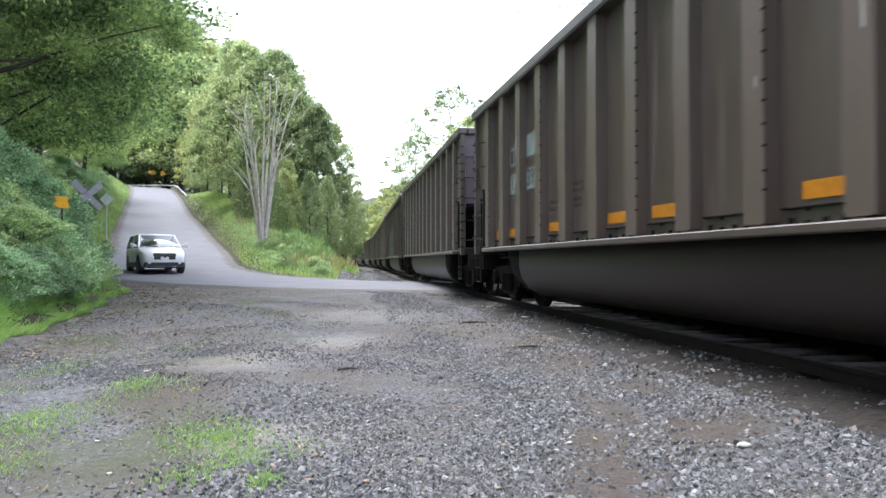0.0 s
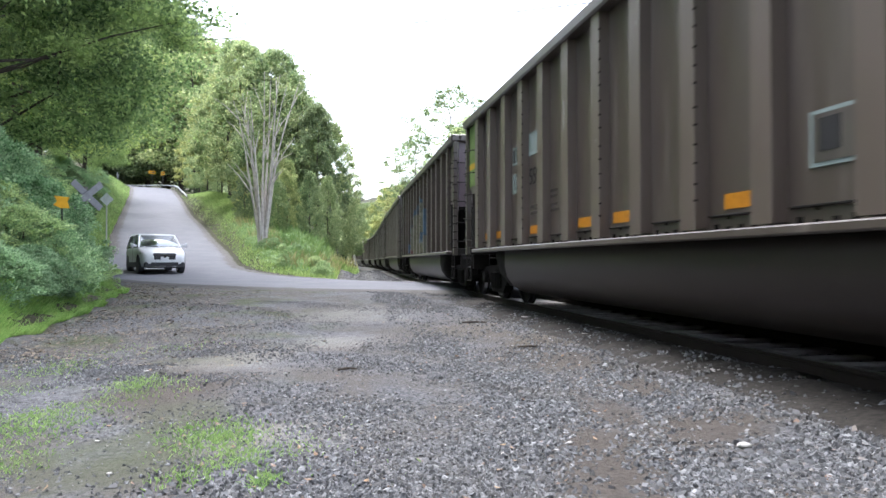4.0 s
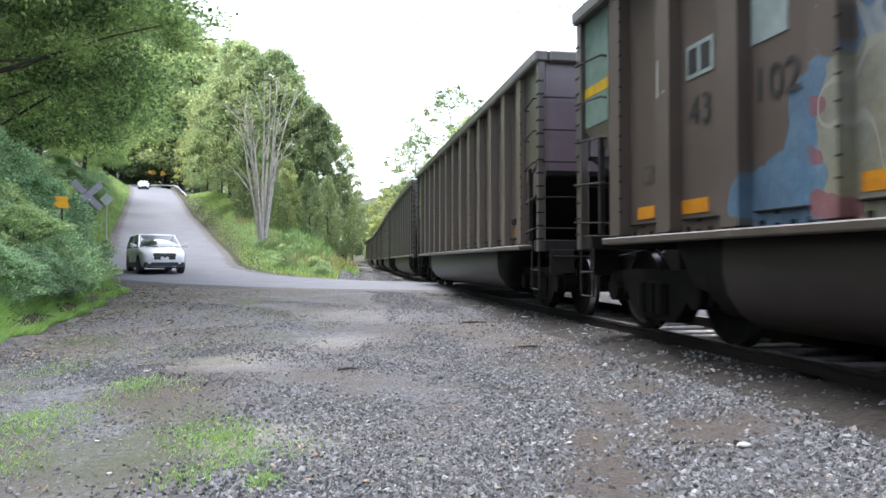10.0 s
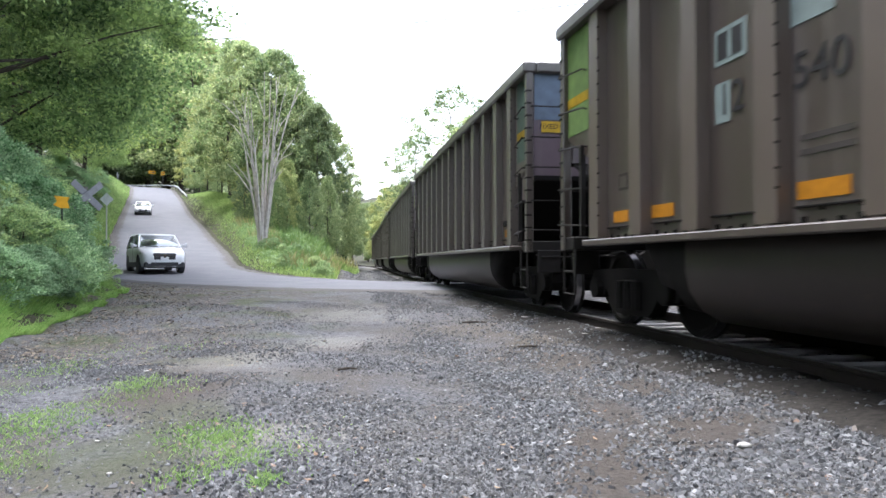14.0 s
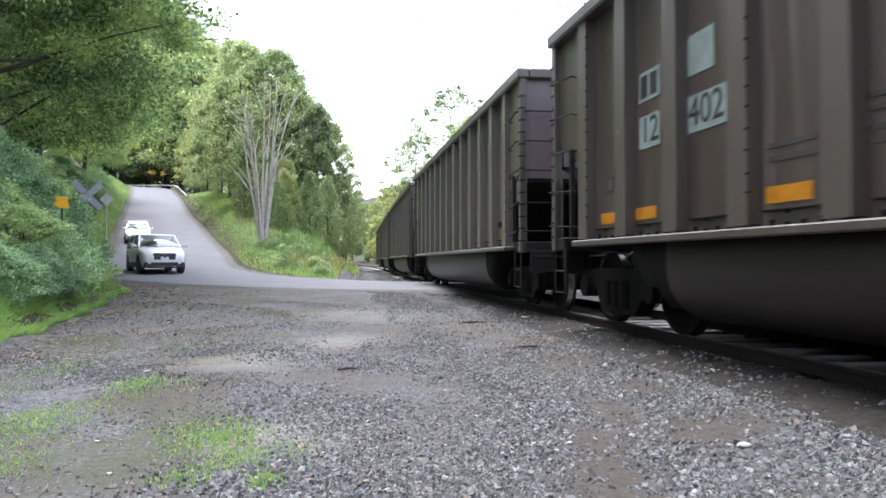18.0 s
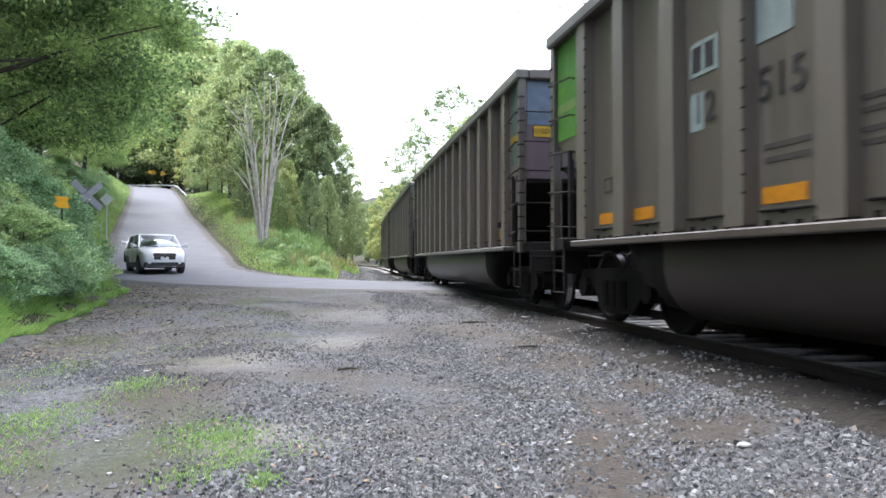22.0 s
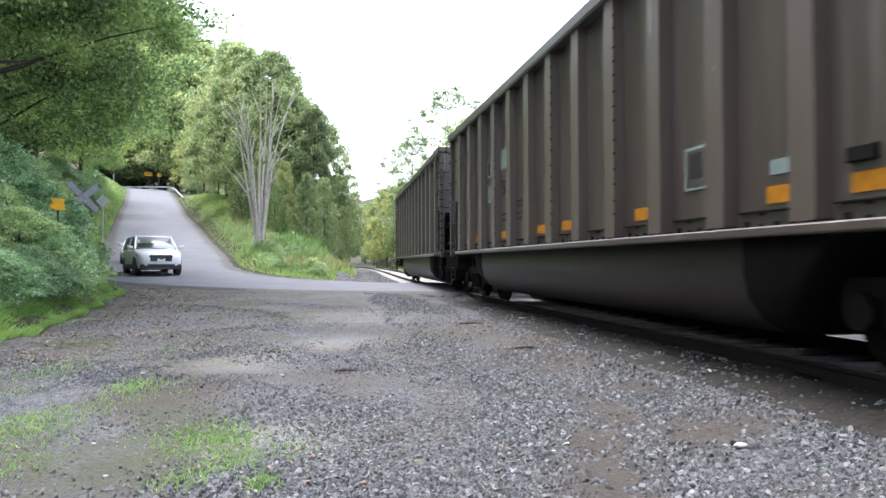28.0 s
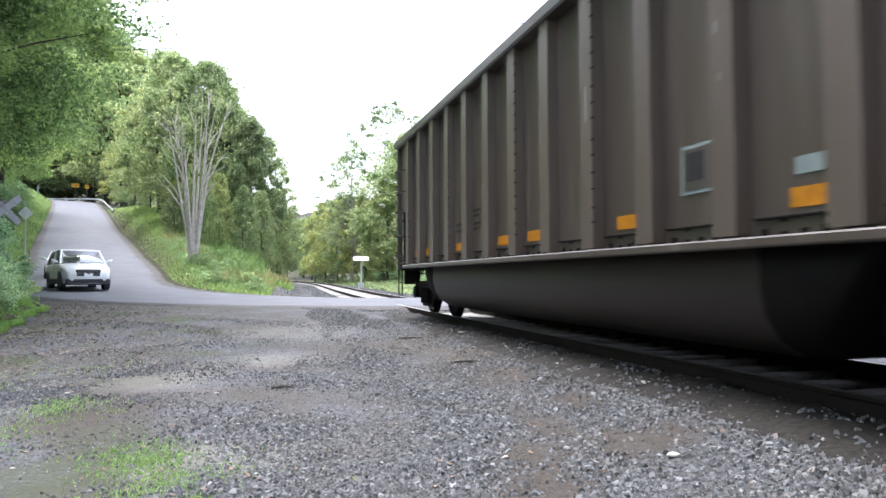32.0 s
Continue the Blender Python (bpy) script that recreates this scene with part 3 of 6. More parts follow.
def build_car():
    car = thing("gondola_car", "dusty brown ribbed coal gondola with rusted steel body", "freight car", "coal cars of the train")
    H = LENGTH / 2
    rib = mesh_of("rib", prism(prism(bmesh.new(), [(-0.135, -1.41), (-0.125, -1.535), (0.125, -1.535), (0.135, -1.41)], "z", 1.07, 3.68), [(-0.12, -1.535), (0.12, -1.535), (0.12, -1.41), (-0.12, -1.41)], "z", 1.06, 1.07), RIB_PAINT)
    for sgn, name in ((-1, "side_panel"), (1, "side_panel")):
        bm = boxm(-RIB_END, RIB_END, *sorted((sgn * 1.36, sgn * 1.413)), 1.04, 3.68)
        side = part(name, bm, TAUPE, car)
        for i, x in enumerate(RIBS):
            r = part("rib", rib, None, side)
            r.matrix_basis = pose(x, 0, 0, 0, 0, 0 if sgn < 0 else 180)
            if i in (0, 3, 6, 8, 12) and sgn < 0:
                part("bolt_strip", BOLTS, None, r)["kind"] = "stuff"
            if i < 12:
                xm = x + (RIBS[1] - RIBS[0]) / 2
                if sgn < 0:
                    part("ledge", boxm(xm - 0.33, xm + 0.33, -1.452, -1.4130, 1.155, 1.172, bevel=0.004), STEEL_DARK, side)
        if sgn < 0:
            bm = bmesh.new()
            for k in range(74):
                x = -RIB_END + 0.1 + k * (2 * RIB_END - 0.2) / 73
                if min(abs(x - a) for a in RIBS) > 0.17:
                    box(bm, x - 0.022, x + 0.022, -1.428, -1.412, 1.045, 1.072 + 0.012 * (k % 3))
                    if k % 2:
                        box(bm, x - 0.014, x + 0.014, -1.424, -1.412, 1.134, 1.156)
            part("bolt_strip", bm, STEEL_DARK, side)["kind"] = "stuff"
        part("top_chord", boxm(-H - 0.05, H + 0.05, *sorted((sgn * 1.37, sgn * 1.585)), 3.67, 3.84, bevel=0.025), TAUPE_DARK, car)
        part("side_sill", boxm(-RIB_END - 0.03, RIB_END + 0.03, *sorted((sgn * 1.36, sgn * 1.585)), 0.97, 1.04, bevel=0.012), TAUPE, car)
    for e in (-1, 1):
        part("end_chord", boxm(*sorted((e * (H - 0.12), e * (H + 0.06))), -1.37, 1.37, 3.67, 3.84, bevel=0.025), TAUPE_DARK, car)
        end = part("end_panel", boxm(*sorted((e * (H - 0.10), e * (H - 0.04))), -1.40, 1.40, 2.06, 3.68), PURPLE, car)
        part("stiffener", boxm(*sorted((e * (H - 0.04), e * (H + 0.02))), -1.40, 1.40, 2.02, 2.10, bevel=0.01), STEEL_DARK, end)
        # slope sheet that falls away under the end, its shade given by near-black steel
        bm = bmesh.new()
        prism(bm, [(e * (H - 0.06), 2.06), (e * (H - 0.06), 2.02), (e * 4.9, 0.98), (e * 4.86, 1.02)], "y", -1.38, 1.38)
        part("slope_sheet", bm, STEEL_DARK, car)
        for sgn in (-1, 1):
            y = sgn * 1.44
            bm = prism(bmesh.new(), [(e * RIB_END, 1.98), (e * (H - 0.06), 2.36), (e * (H - 0.06), 3.68), (e * RIB_END, 3.68)], "y", y - 0.02, y + 0.02)
            part("corner_panel", bm, TAUPE, car)
            bm = boxm(*sorted((e * (H - 0.10), e * (H + 0.02))), *sorted((sgn * 1.42, sgn * 1.53)), 0.93, 3.68, bevel=0.01)
            post = part("corner_post", bm, TAUPE, car)
            bm = bmesh.new()
            for k in range(13):
                z = 1.1 + k * 0.19
                box(bm, *sorted((e * (H - 0.07), e * (H + 0.028))), *sorted((sgn * 1.45, sgn * 1.540)), z, z + 0.024)
            part("bolt_strip", bm, STEEL_GREY, post)["kind"] = "stuff"
            for z in GRABS:
                bm = bmesh.new()
                x0 = e * (H - 0.06) if z > 2 else e * (H - 0.04)
                x1 = e * (RIB_END + 0.16)
                rod(bm, [(x1, sgn * 1.46, z - 0.05), (x1, sgn * 1.53, z - 0.04), (x0, sgn * 1.58, z), (x0, sgn * 1.50, z)], 0.012, 5)
                part("grab_iron", bm, STEEL_GREY, car)
                bm = bmesh.new()
                rod(bm, [(e * (H + 0.0), sgn * 1.46, z), (e * (H + 0.06), sgn * 1.46, z), (e * (H + 0.06), sgn * 0.86, z), (e * (H - 0.03), sgn * 0.86, z)], 0.012, 5)
                part("grab_iron", bm, STEEL_GREY, car)
            part("ladder_post", boxm(*sorted((e * (H - 0.62), e * (H - 0.56))), *sorted((sgn * 1.44, sgn * 1.50)), 1.1, 2.2), STEEL_GREY, car)
            part("ladder_post", boxm(*sorted((e * (H - 0.03), e * (H + 0.03))), *sorted((sgn * 0.82, sgn * 0.88)), 1.1, 2.1), STEEL_GREY, car)
            bm = bmesh.new()
            rod(bm, [(e * (H - 0.42), sgn * 1.5, 0.95), (e * (H - 0.42), sgn * 1.5, 0.38), (e * (H - 0.05), sgn * 1.5, 0.38), (e * (H - 0.05), sgn * 1.5, 0.95)], 0.017, 5)
            rod(bm, [(e * (H - 0.42), sgn * 1.5, 0.66), (e * (H - 0.05), sgn * 1.5, 0.66)], 0.014, 5)
            part("stirrup_step", bm, STEEL_GREY, car)
            part("jacking_plate", boxm(*sorted((e * (H - 0.02), e * (H + 0.04))), *sorted((sgn * 1.0, sgn * 1.36)), 0.62, 0.96, bevel=0.01), STEEL_GREY, car)
        part("end_sill", boxm(*sorted((e * (H - 0.35), e * (H + 0.02))), -1.50, 1.50, 0.93, 1.10, bevel=0.015), STEEL_GREY, car)
        bm = boxm(*sorted((e * 4.7, e * (H + 0.35))), -0.19, 0.19, 0.66, 0.98, bevel=0.02)
        part("centre_sill", bm, STEEL_DARK, car)
        bm = boxm(*sorted((e * (H + 0.35), e * (H + 0.80))), -0.09, 0.09, 0.74, 0.92, bevel=0.02)
        prism(bm, [(e * (H + 0.62), -0.18), (e * (H + 0.86), -0.16), (e * (H + 0.86), 0.02), (e * (H + 0.74), 0.06), (e * (H + 0.76), 0.18), (e * (H + 0.62), 0.16)], "z", 0.70, 0.96)
        part("coupler", bm, STEEL_DARK, car)
        bm = bmesh.new()
        rod(bm, [(e * (H + 0.05), -1.3, 0.86), (e * (H + 0.1), -0.4, 0.86), (e * (H + 0.45), -0.1, 0.95)], 0.014, 5)
        part("uncoupling_lever", bm, STEEL_GREY, car)
        bm = bmesh.new()
        rod(bm, [(e * (H + 0.2), 0.3, 0.8), (e * (H + 0.4), 0.3, 0.55), (e * (H + 0.62), 0.22, 0.42), (e * (H + 0.86), 0.1, 0.46)], 0.028, 6)
        part("air_hose", bm, STEEL_DARK, car)
    # hand brake on one end
    bm = lathe(bmesh.new(), [(0.02, -0.02), (0.04, 0), (0.02, 0.02)], 8, "x")
    ring = [(0, math.cos(a) * 0.27, math.sin(a) * 0.27) for a in np.linspace(0, 2 * math.pi, 19)]
    rod(bm, ring, 0.016, 5)
    for a in range(5):
        rod(bm, [(0, 0, 0), (0, math.cos(a * 1.257) * 0.27, math.sin(a * 1.257) * 0.27)], 0.012, 4)
    bw = part("brake_wheel", bm, STEEL_GREY, car)
    bw.matrix_basis = pose(H + 0.16, 0.12, 2.42)
    bm = boxm(H - 0.04, H + 0.12, -0.08, 0.34, 1.70, 2.26, bevel=0.03)
    rod(bm, [(H + 0.06, 0.1, 1.75), (H + 0.05, 0.1, 1.1)], 0.02, 5)
    rod(bm, [(H + 0.10, -0.3, 2.62), (H + 0.10, 0.0, 2.72), (H + 0.10, 0.1, 2.42)], 0.015, 5)
    part("brake_housing", bm, STEEL_GREY, car)
    rod_bm = rod(bmesh.new(), [(-5.9, 0.3, 1.35), (-5.2, 0.3, 1.35)], 0.2, 10)
    part("air_reservoir", rod_bm, STEEL_DARK, car)
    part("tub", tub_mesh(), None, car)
    ws, sf = wheelset(), side_frame_mesh(1.02)
    for e in (-1, 1):
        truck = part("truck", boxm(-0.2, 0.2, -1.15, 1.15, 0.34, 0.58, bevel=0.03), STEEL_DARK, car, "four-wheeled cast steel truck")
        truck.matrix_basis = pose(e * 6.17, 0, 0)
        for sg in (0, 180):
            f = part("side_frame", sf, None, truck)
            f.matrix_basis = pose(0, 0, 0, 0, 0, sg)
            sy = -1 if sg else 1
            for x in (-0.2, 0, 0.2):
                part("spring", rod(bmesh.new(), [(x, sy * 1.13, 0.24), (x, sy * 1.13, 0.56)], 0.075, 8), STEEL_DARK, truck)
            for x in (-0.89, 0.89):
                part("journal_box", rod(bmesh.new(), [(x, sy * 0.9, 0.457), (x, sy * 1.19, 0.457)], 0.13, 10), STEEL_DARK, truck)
        for x in (-0.89, 0.89):
            w = part("wheelset", ws, None, truck)
            w.matrix_basis = pose(x, 0, 0.457)
    for x, w in ((5.70, 0.36), (4.91, 0.47), (2.73, 0.52), (0.50, 0.52), (-0.60, 0.5), (-2.69, 0.5), (-4.89, 0.5), (-5.77, 0.36)):
        part("reflector", boxm(x - w / 2, x + w / 2, -1.4190, -1.4110, 1.215, 1.34), ORANGE, car, "orange reflective tape")
    return car


# ---- trees, bushes and grass ----
def leaves(points, size, rng, flat=0.5):
    """Bent four-cornered leaves at the points: arrays of corners and faces."""
    n = len(points)
    nrm = rng.normal(size=(n, 3)) * (1, 1, 0.6) + (0, 0, flat)
    nrm /= np.linalg.norm(nrm, axis=1)[:, None]
    a = np.cross(nrm, rng.normal(size=(n, 3)))
    a /= np.linalg.norm(a, axis=1)[:, None]
    b = np.cross(nrm, a)
    s = size * rng.uniform(0.6, 1.35, (n, 1))
    v = np.stack([points - a * s, points + b * s * 0.55 - nrm * s * 0.18, points + a * s, points - b * s * 0.55 - nrm * s * 0.18], 1).reshape(-1, 3)
    return v, np.arange(n * 4).reshape(n, 4)


def tree_meshes(seed, height, radius, low, n_leaf, leaf, trunk_r, leaf_mat, bark=BARK, clumps=60, puff=0.185, limbs=3):
    """Trunk, limbs and crown of a tree of that height; low is where the crown begins."""
    rng = np.random.default_rng(seed)
    bm = bmesh.new()
    lean = rng.uniform(-0.04, 0.04, 2)
    pts = [(lean[0] * z + 0.12 * math.sin(z * 0.7 + seed), lean[1] * z + 0.1 * math.cos(z * 0.6), z) for z in np.linspace(-0.6, height * 0.86, 10)]
    rod(bm, pts, [trunk_r * (1.25 if i == 0 else 1) * (1 - 0.9 * i / 9.5) for i in range(10)], 9)
    cs = []
    for k in range(clumps):
        u = (k + 0.5) / clumps
        z = low + (height - low) * u
        w = radius * math.sin(math.pi * (0.18 + 0.80 * u) ** 0.9) ** 0.75 * rng.uniform(0.45, 1.08)
        a = k * 2.4 + rng.uniform(-0.5, 0.5)
        c = np.array([math.cos(a) * w, math.sin(a) * w, z])
        cs.append((c, rng.uniform(0.4, 1.3) * radius * puff))
        if k % limbs == 0:
            z0 = max(low * 0.6, z - w * 0.55)
            i = min(max(z0 / (height * 0.86), 0), 0.97)
            p0 = Vector((lean[0] * z0, lean[1] * z0, z0))
            mid = p0.lerp(Vector(c), 0.55) + Vector(rng.uniform(-0.14, 0.14, 3)) * w
            rod(bm, [p0, mid, c], [trunk_r * 0.2 * (1 - i * 0.6), trunk_r * 0.10 * (1 - i * 0.6), 0.01], 5)
    trunk = mesh_of("trunk", bm, bark)
    per = n_leaf // clumps
    pts = []
    for c, r in cs:
        p = rng.normal(size=(per, 3))
        p /= np.linalg.norm(p, axis=1)[:, None]
        p *= rng.uniform(0, 1, (per, 1)) ** 0.62 * r * np.where(rng.uniform(0, 1, (per, 1)) < 0.15, 1.45, 1.0) * rng.uniform((0.75, 0.75, 0.45), (1.45, 1.45, 0.95))
        p[:, 2] -= 0.05 * (p[:, 0] ** 2 + p[:, 1] ** 2) / max(r, 0.1)
        pts.append(p + c)
    v, f = leaves(np.vstack(pts), leaf, rng)
    return trunk, bulk("crown", v, f, leaf_mat)


def tree(name, meshes, label, m, group="", category="tree"):
    t = thing(name, label, category, group, at=m)
    for n, me in zip(("trunk", "crown"), meshes):
        part(n, me, None, t)
    return t


def at_view(px, d):
    """x for a place d metres off, on the bearing px."""
    return (px - 784) / 1256 * d


T_DARK = tree_meshes(1, 13, 4.6, 2.4, 84000, 0.052, 0.22, LEAF_DARK, clumps=210, puff=0.175, limbs=16)
T_MID = tree_meshes(2, 15, 4.4, 3.0, 34000, 0.115, 0.2, LEAF_MID, clumps=150)
T_MID2 = tree_meshes(3, 12, 3.8, 1.6, 28000, 0.11, 0.16, LEAF_MID, clumps=130)
T_PALE = tree_meshes(4, 14, 4.0, 3.0, 25000, 0.11, 0.17, LEAF_PALE, clumps=130)
T_BUSH = tree_meshes(6, 2.7, 1.7, 0.15, 13000, 0.055, 0.05, LEAF_BANK, clumps=80, puff=0.215)
T_THIN = tree_meshes(5, 14, 4.4, 4.0, 8000, 0.085, 0.2, LEAF_MID, bark=GREY_BARK, clumps=110, puff=0.15, limbs=1)
T_LOW = tree_meshes(8, 6, 3.0, 0.3, 15000, 0.085, 0.08, LEAF_SHADE, clumps=80, puff=0.215)
T_WEED = tree_meshes(11, 1.3, 0.62, 0.1, 2600, 0.045, 0.012, LEAF_WEED, clumps=44, puff=0.26)

KINDS = {"dark": (T_DARK, "broadleaf_tree", "tall dark green broadleaf tree on the bank"),
         "mid": (T_MID, "broadleaf_tree", "tall green broadleaf tree in the woods"),
         "mid2": (T_MID2, "broadleaf_tree", "bushy green broadleaf tree at the wood's edge"),
         "pale": (T_PALE, "broadleaf_tree", "yellow-green broadleaf tree at the wood's edge"),
         "thin": (T_THIN, "broadleaf_tree", "open-crowned tree with sparse leaves by the track")}
KINDS["low"] = (T_LOW, "shrub", "dense shrub at the wood's edge, leaves coloured for shade")
KINDS["bush"] = (T_BUSH, "shrub", "leafy green shrub on the bank")
KINDS["weed"] = (T_WEED, "tall_weed", "leafy tall weed on the grassy verge")
HEIGHTS = {"weed": 1.4, "low": 6.4, "bush": 2.9, "dark": 14, "mid": 16.2, "mid2": 13, "pale": 15, "thin": 15}
_made = {}


def plant(kind, px, d, top=None, scale=None, wide=1.0, turn=None):
    """A tree on the bearing px at d metres; top is the elevation of its tip."""
    x = at_view(px, d)
    z = gz(x, d)
    if scale is None:
        tip = 0.79 + (462.6 - top) / 1256 * d
        scale = max(0.3, (tip - z) / HEIGHTS[kind])
    rot = (px * 7.3 + d * 11) % 360 if turn is None else turn
    m = pose(x, d, z - 0.15, 0, 0, rot) @ Matrix.Diagonal((scale * wide, scale * wide, scale, 1))
    meshes, name, label = KINDS[kind]
    if kind in _made:
        return copy_thing(_made[kind], m)
    _made[kind] = tree(name, meshes, label, m, kind + " trees")
    return _made[kind]


def build_woods():
    # dark overhanging trees on the west bank
    for px, d, sc, w in ((-75, 17.5, 1.25, 1.1), (-60, 23, 1.3, 1.0), (-300, 15, 1.1, 1.0), (-40, 31, 1.4, 1.0), (-60, 30, 1.4, 1.1), (-150, 24, 1.4, 1.1),
                         (20, 43, 1.5, 1.0), (-40, 52, 1.5, 1.1), (-330, 20, 1.4, 1.1), (70, 62, 1.3, 1.0), (40, 74, 1.6, 1.1), (150, 82, 1.1, 0.9), (160, 104, 1.1, 0.9), (120, 95, 1.4, 1.0)):
        plant("dark", px, d, scale=sc, wide=w)
    for px, d, sc, w in ((60, 15.5, 0.55, 1.1), (0, 14.5, 0.6, 1.1), (140, 24.5, 0.7, 0.9), (-40, 16, 0.9, 1.2), (40, 21, 0.8, 1.1), (90, 27, 0.8, 1.0), (60, 32, 1.0, 1.2), (125, 38, 0.8, 1.0), (110, 46, 1.0, 1.2), (140, 54, 1.0, 1.0), (165, 70, 0.9, 1.0), (180, 88, 1.0, 1.0), (190, 108, 1.0, 1.0), (20, 27, 1.2, 1.3), (70, 36, 1.4, 1.3), (20, 40, 1.6, 1.4), (95, 52, 1.6, 1.3), (60, 60, 1.8, 1.4), (120, 62, 1.5, 1.2), (140, 76, 1.7, 1.2), (100, 80, 2.0, 1.4), (160, 95, 1.8, 1.2), (-30, 34, 1.5, 1.4)):
        plant("bush", px, d, scale=sc, wide=w)
    for px, d, sc, w in ((106, 13.6, 0.85, 0.9), (84, 12.9, 0.55, 1.1), (55, 12.2, 0.6, 1.2), (25, 11.4, 0.5, 1.2), (-5, 10.6, 0.55, 1.2), (132, 15.4, 0.6, 1.1), (150, 17.6, 0.55, 1.1), (168, 20.2, 0.55, 1.1), (70, 14.0, 0.7, 1.2), (40, 13.4, 0.75, 1.2), (120, 16.8, 0.7, 1.2)):
        plant("bush", px, d, scale=sc, wide=w)
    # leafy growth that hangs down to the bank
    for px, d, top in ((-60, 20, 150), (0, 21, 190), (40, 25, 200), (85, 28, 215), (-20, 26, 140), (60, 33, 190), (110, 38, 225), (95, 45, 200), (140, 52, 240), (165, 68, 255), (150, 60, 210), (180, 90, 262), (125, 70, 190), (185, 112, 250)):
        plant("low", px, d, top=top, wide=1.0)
    # woods round the top of the road
    for px, d, top in ((205, 178, 190), (235, 186, 160), (262, 182, 150), (290, 176, 145), (318, 172, 150), (345, 160, 140), (180, 190, 170), (250, 198, 130), (300, 196, 120), (150, 170, 150)):
        plant("mid", px, d, top=top, wide=1.2)
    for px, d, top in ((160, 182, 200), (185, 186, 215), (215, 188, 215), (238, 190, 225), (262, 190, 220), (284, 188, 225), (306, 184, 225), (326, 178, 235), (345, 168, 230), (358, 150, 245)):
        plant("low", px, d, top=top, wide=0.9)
    for px, d, top in ((352, 140, 200), (366, 128, 220)):
        plant("mid2", px, d, top=top, wide=0.9)
    # woods on the hump between road and track
    for k, px, d, top in (("pale", 392, 96, 160), ("mid", 405, 88, 120), ("mid2", 385, 100, 250), ("pale", 425, 80, 110), ("mid", 430, 74, 100), ("pale", 455, 70, 120), ("mid2", 430, 68, 260),
                          ("mid", 490, 72, 110), ("pale", 515, 66, 150), ("mid2", 470, 62, 230), ("mid", 545, 70, 165), ("mid", 575, 68, 185), ("mid2", 525, 58, 240), ("mid2", 565, 56, 260), ("mid", 600, 74, 215),
                          ("mid2", 595, 60, 270), ("mid", 622, 84, 285), ("mid2", 612, 66, 330), ("mid", 640, 100, 320), ("mid2", 630, 88, 350), ("mid", 420, 95, 90), ("mid", 520, 90, 130), ("mid2", 432, 60, 300), ("mid2", 500, 56, 300)):
        far = step((px - 470) / 60)
        plant(k, px - 16 * far, d, top=top + 48 + 12 * far, wide=0.82 - 0.2 * far)
    # low growth, leaves darkened for shade, behind the guard rail and under the hump's woods
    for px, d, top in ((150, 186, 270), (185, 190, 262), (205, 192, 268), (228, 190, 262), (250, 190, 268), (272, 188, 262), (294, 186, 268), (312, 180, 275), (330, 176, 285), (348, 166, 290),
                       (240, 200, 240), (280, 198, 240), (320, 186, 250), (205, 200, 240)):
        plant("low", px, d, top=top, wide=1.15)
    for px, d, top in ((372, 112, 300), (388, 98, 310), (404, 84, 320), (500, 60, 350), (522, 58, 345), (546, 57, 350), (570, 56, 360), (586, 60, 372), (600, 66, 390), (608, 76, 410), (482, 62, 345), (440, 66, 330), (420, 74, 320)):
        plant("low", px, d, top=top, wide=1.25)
    # beyond the track
    for k, px, d, top in (("thin", 738, 104, 222), ("thin", 800, 110, 225), ("mid2", 672, 128, 372), ("mid2", 690, 122, 350), ("mid2", 712, 116, 345), ("mid2", 735, 110, 340), ("mid2", 758, 106, 345), ("mid", 652, 210, 385), ("mid", 668, 190, 392),
                          ("low", 680, 116, 410), ("low", 700, 110, 405), ("low", 722, 105, 410), ("low", 745, 100, 415), ("low", 768, 96, 410), ("low", 790, 90, 405),
                          ("mid2", 800, 92, 320), ("mid", 845, 90, 270), ("mid2", 885, 80, 300), ("mid", 935, 80, 260), ("mid", 1005, 70, 240), ("mid2", 1075, 56, 240)):
        plant(k, px, d, top=top, wide=1.1)
    for k in range(26):
        d = 62 + (k * 7.3) % 56
        x = float(track_x(d)) + 9.5 + (k * 3.7) % 9
        m = pose(x, d, gz(x, d) - 0.1, 0, 0, k * 47) @ Matrix.Diagonal((1.7, 1.7, 1.1 + (k % 4) * 0.25, 1))
        copy_thing(_made["bush"], m)


build_woods()


def build_unseen_woods():
    """Unseen trees added behind the lot to cut the light from the south."""
    for x, y, sc in ((-17, -14, 1.1), (-10, -21, 1.15), (-2, -25, 1.1), (6, -24, 1.15), (14, -19, 1.1)):
        copy_thing(_made["dark"], pose(x, y, gz(x, y) - 0.15, 0, 0, x * 37 + y * 11) @ Matrix.Scale(sc, 4))


def build_verge_weeds():
    rng = random.Random(31)
    for k in range(70):
        d = rng.uniform(30.5, 47)
        x = at_view(rng.uniform(425, 612), d)
        sd, zr, hw, st = near_road(x, d)
        if sd[0] - hw[0] > 1.3 and x < track_x(d) - 4.9:
            sc = rng.uniform(0.55, 1.25) * min(1.0, 0.45 + 0.2 * (sd[0] - hw[0]))
            plant("weed", 784 + 1256 * x / d, d, scale=sc, wide=rng.uniform(0.9, 1.5))


build_unseen_woods()
build_verge_weeds()


